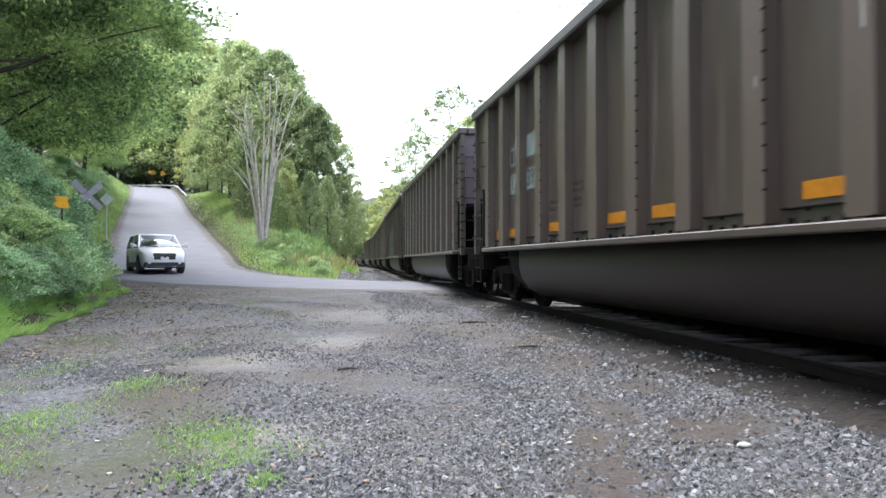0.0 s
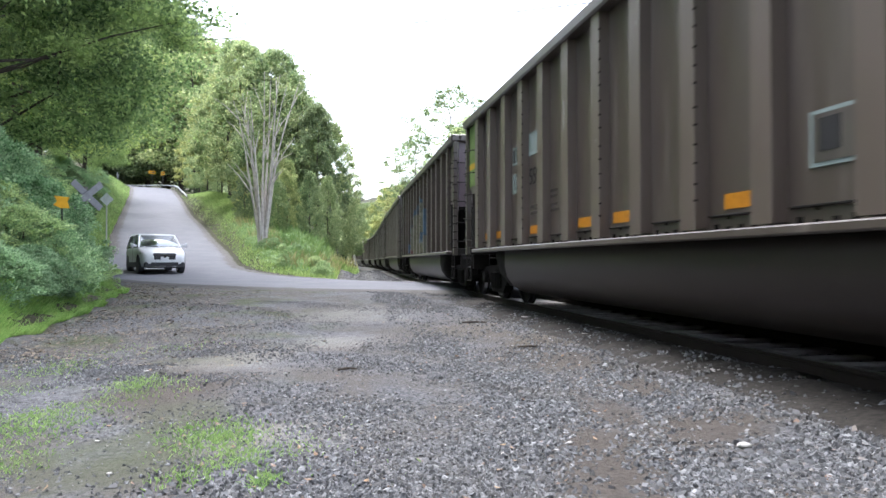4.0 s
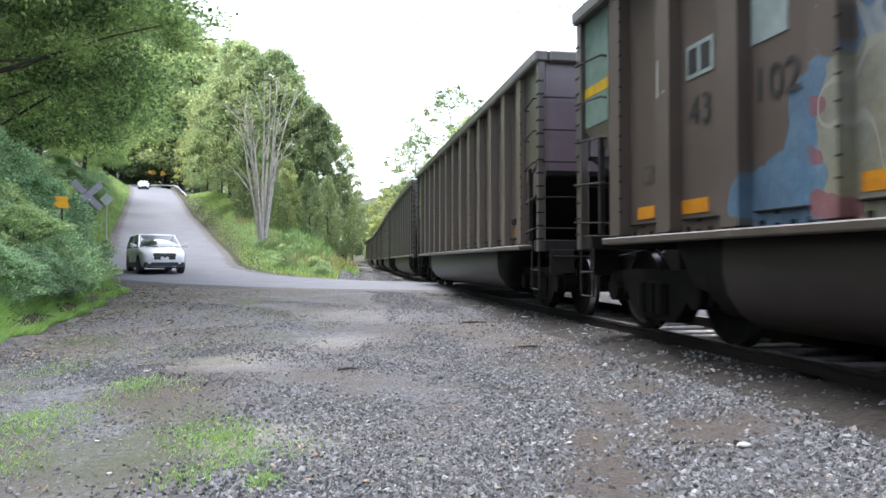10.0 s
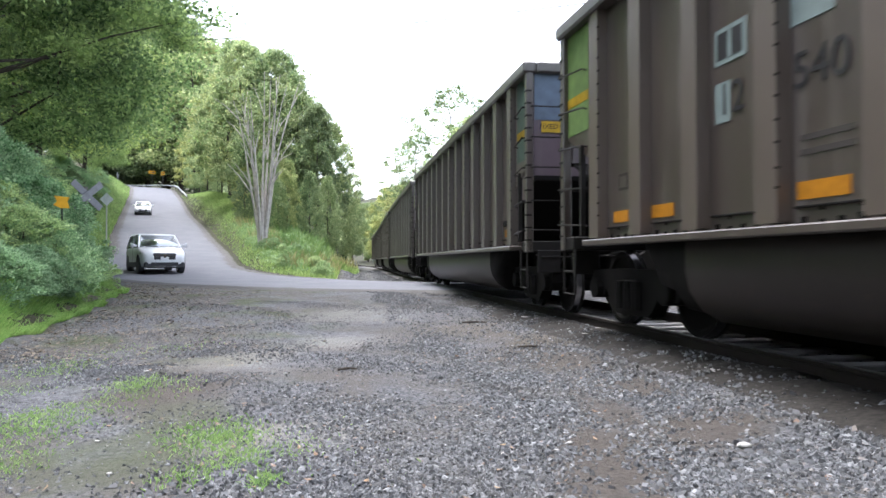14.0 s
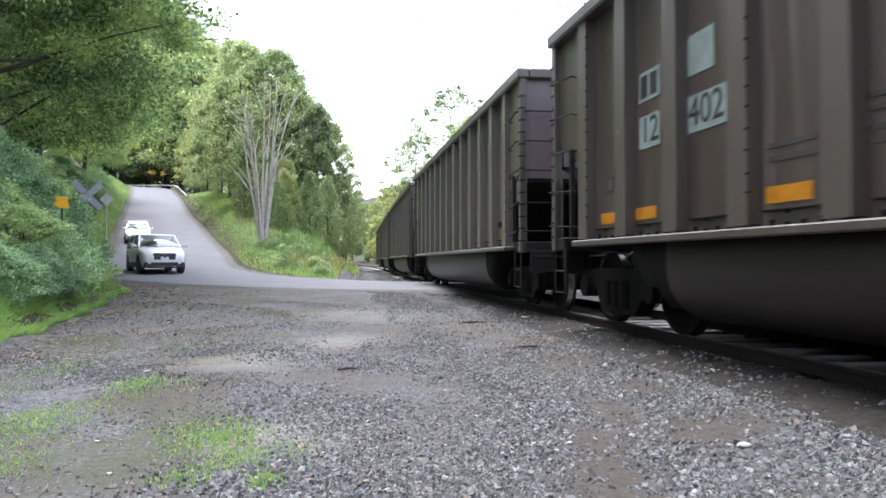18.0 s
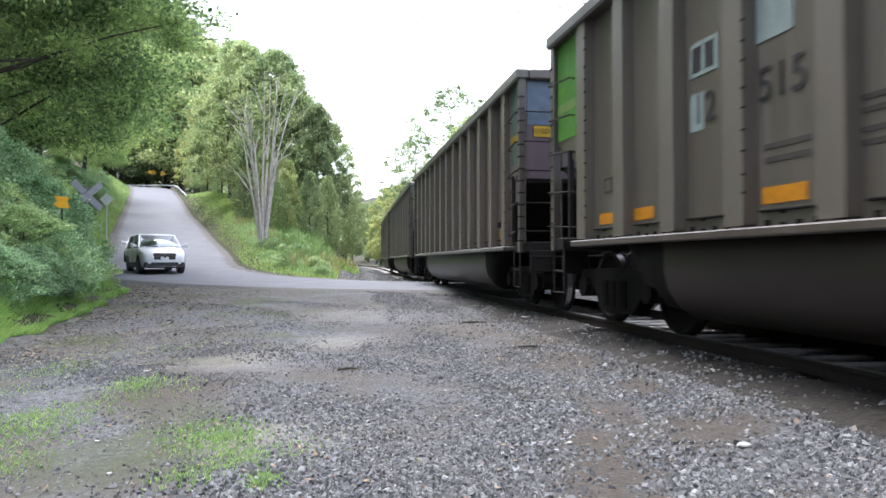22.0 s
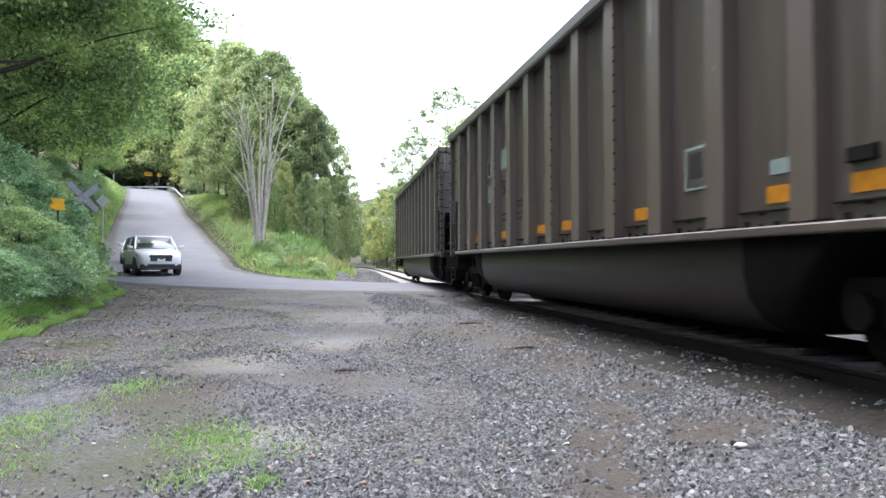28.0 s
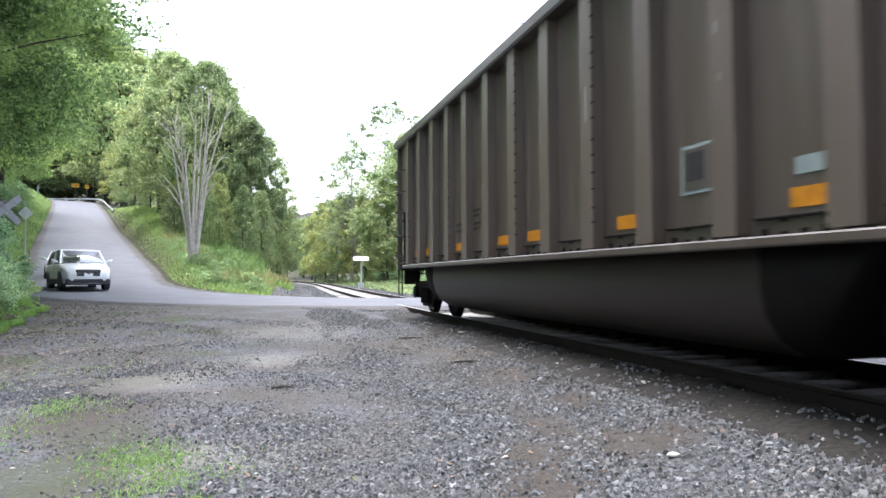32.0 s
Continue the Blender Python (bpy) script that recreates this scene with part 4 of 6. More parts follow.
def build_bare_tree():
    """A clump of pale bare stems that fan upwards."""
    d, px = 44.0, 464
    x = at_view(px, d)
    t = thing("bare_sycamore", "pale bare-stemmed sycamore clump with a thin leafy top", "tree", at=pose(x, d, gz(x, d) - 0.1))
    rng = np.random.default_rng(9)
    ends = []
    for k in range(9):
        bm = bmesh.new()
        a = k / 8 * 2 - 1
        sx = a * 2.1 + rng.uniform(-0.15, 0.15)
        h = rng.uniform(9.6, 12.0) * (1 - 0.1 * abs(a))
        yy = rng.uniform(-0.9, 0.9)
        pts = [(a * 0.13 + sx * (u ** 1.25) * (0.9 + 0.1 * math.sin(6 * u + k)), yy * u + 0.1 * math.sin(5 * u + k), h * u) for u in np.linspace(0, 1, 9)]
        rod(bm, pts, [0.105 * (1 - 0.86 * u) for u in np.linspace(0, 1, 9)], 7)
        part("stem", bm, PALE_BARK, t)
        ends.append(pts[-1])
        for j in range(4):
            u = rng.uniform(0.35, 0.95)
            p = Vector(pts[int(u * 8)])
            q = p + Vector((rng.uniform(-0.8, 0.8) + a * 0.9, rng.uniform(-0.5, 0.5), rng.uniform(0.8, 2.0)))
            part("branch", rod(bmesh.new(), [p, p.lerp(q, 0.5) + Vector((0, 0, 0.15)), q], [0.045, 0.03, 0.01], 5), PALE_BARK, t)
            ends.append(tuple(q))
    pts = np.vstack([np.array(e) + rng.normal(size=(13, 3)) * (0.5, 0.5, 0.5) for e in ends if e[2] > 5.5])
    v, f = leaves(pts, 0.11, rng)
    part("crown", bulk("crown", v, f, LEAF_PALE), None, t)


build_bare_tree()


def scatter(n, x0, x1, y0, y1, keep, rng):
    x, y = rng.uniform(x0, x1, n), rng.uniform(y0, y1, n)
    m = keep(x, y)
    return x[m], y[m]


def bank_mask(x, y):
    sd, zr, hw, st = near_road(x, y)
    xb = np.interp(y, BANK[:, 0], BANK[:, 1])
    return ((y < 29) & (x < xb - 0.1) & ((sd > hw + 0.3) | (y < 24))) | ((y >= 24) & (sd < -hw - 0.5))


def verge_mask(x, y):
    sd, zr, hw, st = near_road(x, y)
    return (y > 24) & (sd > hw + 0.35) & (x < track_x(y) - np.where(y < 46, 4.5, 3.5))


def blades(x, y, height, rng, lean=0.35, width=0.012):
    z = ground(x, y)
    n = len(x)
    a = rng.uniform(0, 2 * math.pi, n)
    h = height * rng.uniform(0.5, 1.3, n)
    dx, dy = np.cos(a), np.sin(a)
    w = width * rng.uniform(0.7, 1.4, n)
    l = np.clip(rng.normal(size=n), -1.6, 1.6) * lean * h
    base = np.stack([x, y, z - 0.01], 1)
    side = np.stack([-dy * w, dx * w, 0 * w], 1)
    tip = base + np.stack([dx * l, dy * l, h], 1)
    mid = base + np.stack([dx * l * 0.35, dy * l * 0.35, h * 0.6], 1)
    v = np.stack([base - side, base + side, mid + side * 0.8, tip, mid - side * 0.8], 1).reshape(-1, 3)
    return v, np.arange(n * 5).reshape(n, 5)


def build_greens():
    rng = np.random.default_rng(21)
    # bramble and ivy over the bank
    x, y = scatter(430000, -30, -4, 5, 60, bank_mask, rng)
    xb = np.interp(y, BANK[:, 0], BANK[:, 1])
    sd, zr, hw, st = near_road(x, y)
    edge = np.where(y < 24, np.clip((xb - x - 0.3) / 1.1, 0, 1), np.clip((-sd - hw - 1.2) / 2.5, 0, 1))
    lump = 0.55 + 0.45 * np.sin(x * 1.9 + 1.3 * np.sin(y * 1.1)) * np.cos(y * 1.4 + 0.7 * x)
    z = ground(x, y) + edge * lump * rng.uniform(0.2, 1.0, len(x)) ** 0.7 * (1.5 + 1.0 * np.clip((xb - x - 2) / 3, 0, 1)) + 0.05
    m = rng.uniform(0, 1, len(x)) < 0.25 + 0.75 * edge
    v, f = leaves(np.stack([x, y, z], 1)[m], 0.050, rng, 0.9)
    tagged(new("undergrowth", bulk("undergrowth", v, f, LEAF_BANK)), "dense green brambles and ivy over the bank", "undergrowth", kind="stuff")
    # grass along the foot of the bank, the slope by the road, and the far verge
    x, y = scatter(420000, -34, -4, 5, 85, lambda x, y: bank_mask(x - 0.35, y), rng)
    xb = np.interp(y, BANK[:, 0], BANK[:, 1])
    sd, zr, hw, st = near_road(x, y)
    foot = np.where(y < 24, xb - x + 0.35 * rng.uniform(0, 1, len(x)) ** 2, -sd - hw)
    m = foot < 1.0 + 0.6 * np.sin(y * 0.9) ** 2 + np.where(y > 30, 2.0, 0.0)
    v, f = blades(x[m], y[m], 0.15, rng, 0.6, 0.006)
    tagged(new("bank_grass", bulk("bank_grass", v, f, GRASS)), "bright green grass at the foot of the bank", "grass", kind="stuff")
    n = 190000
    y = 4.5 + 24 * rng.uniform(0, 1, n) ** 1.35
    off = rng.uniform(0, 1, n) ** 1.2 * (0.75 + 0.25 * np.sin(y * 1.3)) - 0.22 - 0.14 * np.sin(y * 2.1) ** 2
    x = np.interp(y, BANK[:, 0], BANK[:, 1]) - off
    m = near_road(x, y)[0] + near_road(x, y)[2] < -0.2
    v, f = blades(x[m], y[m], 0.10 + 0.10 * np.clip(off[m], 0, 1), rng, 0.6, 0.0055)
    tagged(new("skirt_grass", bulk("skirt_grass", v, f, LUSH)), "lush green grass skirting the bank", "grass", kind="stuff")
    # rough grass on the slope west of the climbing road
    x, y = scatter(160000, -78, -18, 45, 152, lambda x, y: near_road(x, y)[0] < 0, rng)
    sd, zr, hw, st = near_road(x, y)
    m = (-sd - hw > 0.15) & (-sd - hw < 7 * rng.uniform(0.4, 1, len(x)))
    v, f = blades(x[m], y[m], 0.32, rng, 0.45, 0.035)
    tagged(new("roadside_grass", bulk("roadside_grass", v, f, GRASS)), "rough green grass beside the climbing road", "grass", kind="stuff")
    x, y = scatter(420000, -52, -3, 25, 120, verge_mask, rng)
    sd, zr, hw, st = near_road(x, y)
    m = (sd - hw < 9 + 3 * np.sin(y * 0.4)) & (rng.uniform(0, 1, len(x)) < np.clip(1.3 - y / 110, 0.3, 1))
    x, y, sd, hw = x[m], y[m], sd[m], hw[m]
    tall = np.clip((sd - hw - 1.2) / 2.5, 0, 1)
    v, f = blades(x, y, 0.16 + 0.25 * tall, rng, 0.4, 0.018)
    tagged(new("verge_grass", bulk("verge_grass", v, f, GRASS)), "rough green grass on the roadside verge", "grass", kind="stuff")
    x, y = scatter(8000, -20, -4, 29, 60, verge_mask, rng)
    sd, zr, hw, st = near_road(x, y)
    m = (sd - hw > 1.6) & (sd - hw < 9)
    m &= np.sin(x * 0.9 + 1.0) * np.cos(y * 0.5) > 0.1
    v, f = blades(x[m], y[m], 0.8, rng, 0.3, 0.010)
    tagged(new("seed_heads", bulk("seed_heads", v, f, DRY_GRASS)), "pale seeding tall grass on the verge", "grass", kind="stuff")
    # low growth under the far woods and beside the far track
    def far_growth(x, y):
        sd, zr, hw, st = near_road(x, y)
        t = x - track_x(y)
        return ((t > 3.4) & (t < 26)) | ((t < -3.4) & (sd > hw + 5) & (y > 52))
    x, y = scatter(150000, -40, 24, 36, 135, far_growth, rng)
    lump = 0.5 + 0.5 * np.sin(x * 0.9 + 1.7 * np.sin(y * 0.5)) * np.cos(y * 0.7)
    t = np.abs(x - track_x(y))
    z = ground(x, y) + rng.uniform(0, 1, len(x)) * np.where(x > track_x(y), np.clip((t - 6.5) / 8, 0.1, 1), np.clip((t - 3.2) / 5, 0.12, 1)) * (0.5 + 1.7 * lump)
    v, f = leaves(np.stack([x, y, z], 1), 0.13, rng, 0.7)
    tagged(new("woodland_growth", bulk("woodland_growth", v, f, LEAF_MID)), "low green growth under the woods and along the track", "undergrowth", kind="stuff")
    # uneven clumps of tall weeds on the verge
    cx, cy = scatter(2600, -20, -3, 26, 60, verge_mask, rng)
    sd, zr, hw, st = near_road(cx, cy)
    m = (sd - hw > 1.5) & (sd - hw < 9) & (cx < track_x(cy) - 5.8)
    cx, cy, inn = cx[m], cy[m], (sd - hw)[m]
    ch = np.clip(0.3 + 0.2 * (inn - 1.5), 0.3, 0.95) * rng.uniform(0.55, 1.35, len(cx)) * (0.85 + 0.3 * np.sin(cx * 1.1 + cy * 0.7))
    k = 46
    x, y = np.repeat(cx, k) + rng.normal(size=len(cx) * k) * 0.26, np.repeat(cy, k) + rng.normal(size=len(cx) * k) * 0.26
    h = np.repeat(ch, k)
    v, f = blades(x, y, h, rng, 0.3, 0.016)
    u = rng.uniform(0.25, 1.05, len(x))
    z = ground(x, y) + h * u
    v2, f2 = leaves(np.stack([x, y, z], 1), 0.065, rng, 0.9)
    tagged(new("tall_weeds", bulk("tall_weeds", np.vstack([v]), f, GRASS)), "tall uneven weeds on the verge", "weeds", kind="stuff")
    tagged(new("weed_leaves", bulk("weed_leaves", v2, f2, LEAF_WEED)), "bright leaves of the tall verge weeds", "weeds", kind="stuff")


build_greens()


# ---- vehicles ----
WHITE_PAINT = plain("white_car_paint", (0.7430, 0.7517, 0.7603), 0.22, 0, 0.02)
GLASS = plain("dark_car_glass", (0.10, 0.11, 0.125), 0.07, 0.22, 0.05)
SCREEN = plain("windscreen_glass", (0.46, 0.48, 0.50), 0.06, 0.85, 0.03)
RUBBER = plain("black_rubber", (0.015, 0.015, 0.016), 0.8)
PLASTIC = plain("dark_grey_plastic", (0.035, 0.036, 0.04), 0.6)
CHROME = plain("chrome", (0.7, 0.7, 0.72), 0.15, 1.0, 0.02)
LAMP_GLASS = plain("lamp_glass", (0.1786, 0.1901, 0.2016), 0.12, 0.3, 0.1, 20)


def loft(bm, sections):
    """A skin over closed sections of equal count."""
    rings = [[bm.verts.new(p) for p in s] for s in sections]
    n = len(rings[0])
    for u, w in zip(rings, rings[1:]):
        for k in range(n):
            bm.faces.new((u[k], u[(k + 1) % n], w[(k + 1) % n], w[k]))
    bm.faces.new(rings[0][::-1])
    bm.faces.new(rings[-1])
    bmesh.ops.recalc_face_normals(bm, faces=bm.faces)
    for f in bm.faces:
        f.smooth = True
    return bm


def build_vehicle(name, label, group, tall, long, wide, bonnet, shield, roof_front, roof_back, deck):
    """A car that heads along +x; tall, long, wide in metres; the rest are stations along x and heights."""
    v = thing(name, label, "car", group)
    h, hw = long / 2, wide / 2
    belt = bonnet + 0.04
    low = 0.24

    def sec(x, z0, z1, w, tuck=0.06):
        return [(x, -w + tuck, z0), (x, -w, z0 + 0.18), (x, -w, z1 - 0.12), (x, -w + 0.05, z1 - 0.02), (x, -w * 0.5, z1), (x, w * 0.5, z1), (x, w - 0.05, z1 - 0.02), (x, w, z1 - 0.12), (x, w, z0 + 0.18), (x, w - tuck, z0)]
    bm = loft(bmesh.new(), [sec(-h, low + 0.15, belt - 0.18, hw * 0.86), sec(-h + 0.12, low + 0.02, belt - 0.02, hw * 0.95), sec(-h + 0.6, low, belt, hw), sec(0, low, belt, hw),
                            sec(shield, low, belt, hw), sec(h - 0.75, low, bonnet - 0.03, hw * 0.98), sec(h - 0.30, low, bonnet - 0.10, hw * 0.93), sec(h - 0.08, low + 0.05, bonnet - 0.22, hw * 0.84), sec(h, low + 0.14, bonnet - 0.36, hw * 0.74)])
    body = part("body", bm, WHITE_PAINT, v)
    # cabin: glass house with a painted roof
    wt, wb = hw * 0.76, hw * 0.93
    bm = bmesh.new()
    zt = tall - 0.07
    loft(bm, [[(deck, -wb, belt - 0.05), (deck, wb, belt - 0.05), (deck + 0.02, wb, belt), (deck + 0.02, -wb, belt)],
              [(roof_back, -wb, belt - 0.05), (roof_back, wb, belt - 0.05), (roof_back, wt, zt), (roof_back, -wt, zt)],
              [(roof_front, -wb, belt - 0.05), (roof_front, wb, belt - 0.05), (roof_front, wt, zt), (roof_front, -wt, zt)],
              [(shield, -wb, belt - 0.05), (shield, wb, belt - 0.05), (shield - 0.02, wb, belt), (shield - 0.02, -wb, belt)]])
    for f in bm.faces:
        f.smooth = False
    part("glasshouse", bm, GLASS, v, "dark tinted window glass")
    q = Vector((roof_front - shield, 0, zt - belt)).normalized()
    o = Vector((q.z, 0, -q.x)) * 0.012
    lo, hi = Vector((shield, 0, belt)) + q * 0.10, Vector((roof_front, 0, zt)) - q * 0.05
    bm = bmesh.new()
    ring = [(p.x, sy * w, p.z) for p, w, sy in ((lo + o, wb - 0.10, -1), (lo + o, wb - 0.10, 1), (hi + o, wt - 0.06, 1), (hi + o, wt - 0.06, -1))]
    ring2 = [(p.x, sy * w, p.z) for p, w, sy in ((lo - o, wb - 0.10, -1), (lo - o, wb - 0.10, 1), (hi - o, wt - 0.06, 1), (hi - o, wt - 0.06, -1))]
    loft(bm, [ring2, ring])
    part("windscreen", bm, SCREEN, v, "windscreen mirroring the pale sky")
    bm = loft(bmesh.new(), [[(roof_back - 0.10, -wt - 0.03, zt - 0.05), (roof_back - 0.10, wt + 0.03, zt - 0.05), (roof_back - 0.10, wt, zt + 0.02), (roof_back - 0.10, -wt, zt + 0.02)],
                            [((roof_back + roof_front) / 2, -wt - 0.04, zt - 0.04), ((roof_back + roof_front) / 2, wt + 0.04, zt - 0.04), ((roof_back + roof_front) / 2, wt * 0.8, tall), ((roof_back + roof_front) / 2, -wt * 0.8, tall)],
                            [(roof_front + 0.08, -wt - 0.03, zt - 0.06), (roof_front + 0.08, wt + 0.03, zt - 0.06), (roof_front + 0.05, wt, zt + 0.01), (roof_front + 0.05, -wt, zt + 0.01)]])
    part("roof", bm, WHITE_PAINT, v)
    for s in (-1, 1):
        for a, b in (((shield - 0.02, wb + 0.0, belt - 0.02), (roof_front + 0.04, wt + 0.02, zt - 0.02)), ((deck + 0.05, wb + 0.0, belt - 0.02), (roof_back - 0.04, wt + 0.02, zt - 0.02)), (((shield + deck) / 2, wb + 0.005, belt - 0.03), ((roof_front + roof_back) / 2, wt + 0.025, zt - 0.03))):
            part("pillar", rod(bmesh.new(), [(a[0], s * a[1], a[2]), (b[0], s * b[1], b[2])], 0.045, 6), WHITE_PAINT, v)
        bm = loft(bmesh.new(), [[(shield - 0.28, s * (hw - 0.02), belt + 0.02), (shield - 0.16, s * (hw - 0.02), belt + 0.02), (shield - 0.18, s * (hw - 0.02), belt + 0.1), (shield - 0.28, s * (hw - 0.02), belt + 0.1)],
                                [(shield - 0.30, s * (hw + 0.24), belt + 0.0), (shield - 0.14, s * (hw + 0.22), belt + 0.0), (shield - 0.16, s * (hw + 0.22), belt + 0.19), (shield - 0.30, s * (hw + 0.24), belt + 0.19)]])
        part("side_mirror", bm, WHITE_PAINT, v)
        bm = loft(bmesh.new(), [[(h - 0.50, s * (hw * 0.92), bonnet - 0.32), (h - 0.50, s * (hw * 0.98), bonnet - 0.24), (h - 0.55, s * (hw * 0.95), bonnet - 0.14)],
                                [(h - 0.10, s * (hw * 0.50), bonnet - 0.38), (h - 0.06, s * (hw * 0.55), bonnet - 0.30), (h - 0.16, s * (hw * 0.55), bonnet - 0.22)]])
        part("headlight", bm, LAMP_GLASS, v, "clear glass headlight")
        part("fog_lamp", lathe(bmesh.new(), [(0.05, h - 0.12), (0.045, h - 0.055)], 10, "x"), LAMP_GLASS, v).matrix_basis = pose(0, s * hw * 0.68, low + 0.2)
        part("door_seam", boxm(-0.02, 0.0, *sorted((s * (hw - 0.01), s * (hw + 0.003))), low + 0.2, belt - 0.05), PLASTIC, v)
        part("sill_trim", boxm(-h + 1.3, h - 1.3, *sorted((s * (hw - 0.06), s * (hw + 0.012))), low - 0.03, low + 0.20, bevel=0.015), PLASTIC, v)
        for x in (-h + 0.9, h - 0.92):
            arch = lathe(bmesh.new(), [(0.40, s * (hw - 0.22)), (0.40, s * (hw + 0.006))], 20)
            part("wheel_arch", arch, PLASTIC, v).matrix_basis = pose(x, 0, 0.36)
    part("grille", boxm(h - 0.20, h + 0.006, -hw * 0.50, hw * 0.50, bonnet - 0.53, bonnet - 0.22, bevel=0.04), PLASTIC, v, "dark grille with a chrome surround")
    part("air_intake", boxm(h - 0.2, h + 0.004, -hw * 0.6, hw * 0.6, low + 0.08, low + 0.20, bevel=0.02), PLASTIC, v)
    part("badge", lathe(bmesh.new(), [(0.085, h), (0.07, h + 0.02)], 14, "x"), CHROME, v).matrix_basis = pose(0, 0, bonnet - 0.35)
    part("grille_bar", boxm(h - 0.1, h + 0.012, -hw * 0.46, hw * 0.46, bonnet - 0.37, bonnet - 0.345), CHROME, v)
    part("lower_bumper", boxm(h - 0.5, h - 0.015, -hw * 0.86, hw * 0.86, low - 0.05, low + 0.20, bevel=0.04), PLASTIC, v)
    part("skid_trim", boxm(h - 0.4, h + 0.0, -hw * 0.5, hw * 0.5, low - 0.0, low + 0.05, bevel=0.015), CHROME, v)
    part("number_plate", boxm(h - 0.04, h + 0.012, -0.16, 0.16, low + 0.28, low + 0.42, bevel=0.005), WHITE_PAINT, v, "plain white number plate")
    tyre = mesh_of("tyre", lathe(bmesh.new(), [(0.22, -0.10), (0.31, -0.115), (0.345, -0.09), (0.35, 0), (0.345, 0.09), (0.31, 0.115), (0.22, 0.10)], 24), RUBBER)
    bm = lathe(bmesh.new(), [(0.05, -0.05), (0.2, -0.085), (0.222, -0.10), (0.222, 0.10), (0.2, 0.085), (0.05, 0.05)], 20)
    for a in range(5):
        box(bm, -0.03, 0.03, -0.10, 0.10, 0.05, 0.2, 0, Matrix.Rotation(a * 2 * math.pi / 5, 4, "Y"))
    rim = mesh_of("rim", bm, CHROME)
    wheels = []
    for x in (-h + 0.9, h - 0.92):
        for s in (-1, 1):
            w = part("wheel", tyre, None, v, "black tyre")
            w.matrix_basis = pose(x, s * (hw - 0.115), 0.35)
            part("rim", rim, None, w, "silver alloy rim")
            wheels.append(w)
    return v, wheels


def road_place(st, off=0.0):
    """Pose of a car on the road at a station, off metres to the west of its middle, heading down to the track."""
    p = np.array([np.interp(st, ROAD_S, ROAD_LINE[:, k]) for k in range(3)])
    q = np.array([np.interp(st - 1.2, ROAD_S, ROAD_LINE[:, k]) for k in range(3)])
    r = np.array([np.interp(st + 1.2, ROAD_S, ROAD_LINE[:, k]) for k in range(3)])
    d = Vector(q - r).normalized()
    left = Vector((-d.y, d.x, 0)).normalized()
    m = Matrix((d, left, d.cross(left))).transposed().to_4x4()
    return Matrix.Translation(Vector(p) - left * off + Vector((0, 0, 0.03))) @ m


suv, suv_wheels = build_vehicle("suv", "white compact sport utility car waiting at the crossing", "cars", 1.72, 4.55, 1.86, 1.04, 1.2, 0.42, -1.7, -2.15)
suv.matrix_basis = pose(-12.95, 31.9, float(near_road(-12.95, 31.9)[1][0]) + 0.03, 0, 0, -58)
sedan, sedan_wheels = build_vehicle("sedan", "white saloon car coming down the hill road", "cars", 1.44, 4.6, 1.78, 0.92, 1.0, 0.25, -1.15, -1.75)

# ---- the train ----
CARS = {0: build_car()}
for _i in (-1, 1, 2, 3, 4, 5, 6, 7, 8):
    CARS[_i] = copy_thing(CARS[0], Matrix.Identity(4))


PAINT = {(1, -1): (PALE_GREEN, None), (2, -1): (TEAL, None), (3, -1): (PALE_GREEN, None), (4, 1): (TEAL, BLUE), (5, -1): (GREEN, None), (6, 1): (TEAL, BLUE), (7, 1): (PALE_GREEN, PALE_GREEN)}
NUMBERS = {0: ("12", "399", True), 1: ("12", "559", False), 2: ("43", "102", False), 3: ("12", "540", False), 4: ("12", "402", True), 5: ("12", "515", False), 6: ("12", "", False), 7: ("12", "50", False)}


def lettering(name, text, size, m, material, parent, label=""):
    cu = bpy.data.curves.new(name, "FONT")
    cu.body, cu.size, cu.extrude, cu.align_x, cu.align_y = text, size, 0.0015, "CENTER", "CENTER"
    cu.materials.append(material)
    ob = new(name, cu)
    ob.parent, ob.matrix_basis = parent, m
    if label:
        ob["label"] = label
    return ob


def on_side(x, z, y=-1.4180):
    """Pose of flat writing on the west side of a car."""
    return pose(x, y, z, 90, 0, 0) @ pose(0, 0, 0, 0, 0, 0)


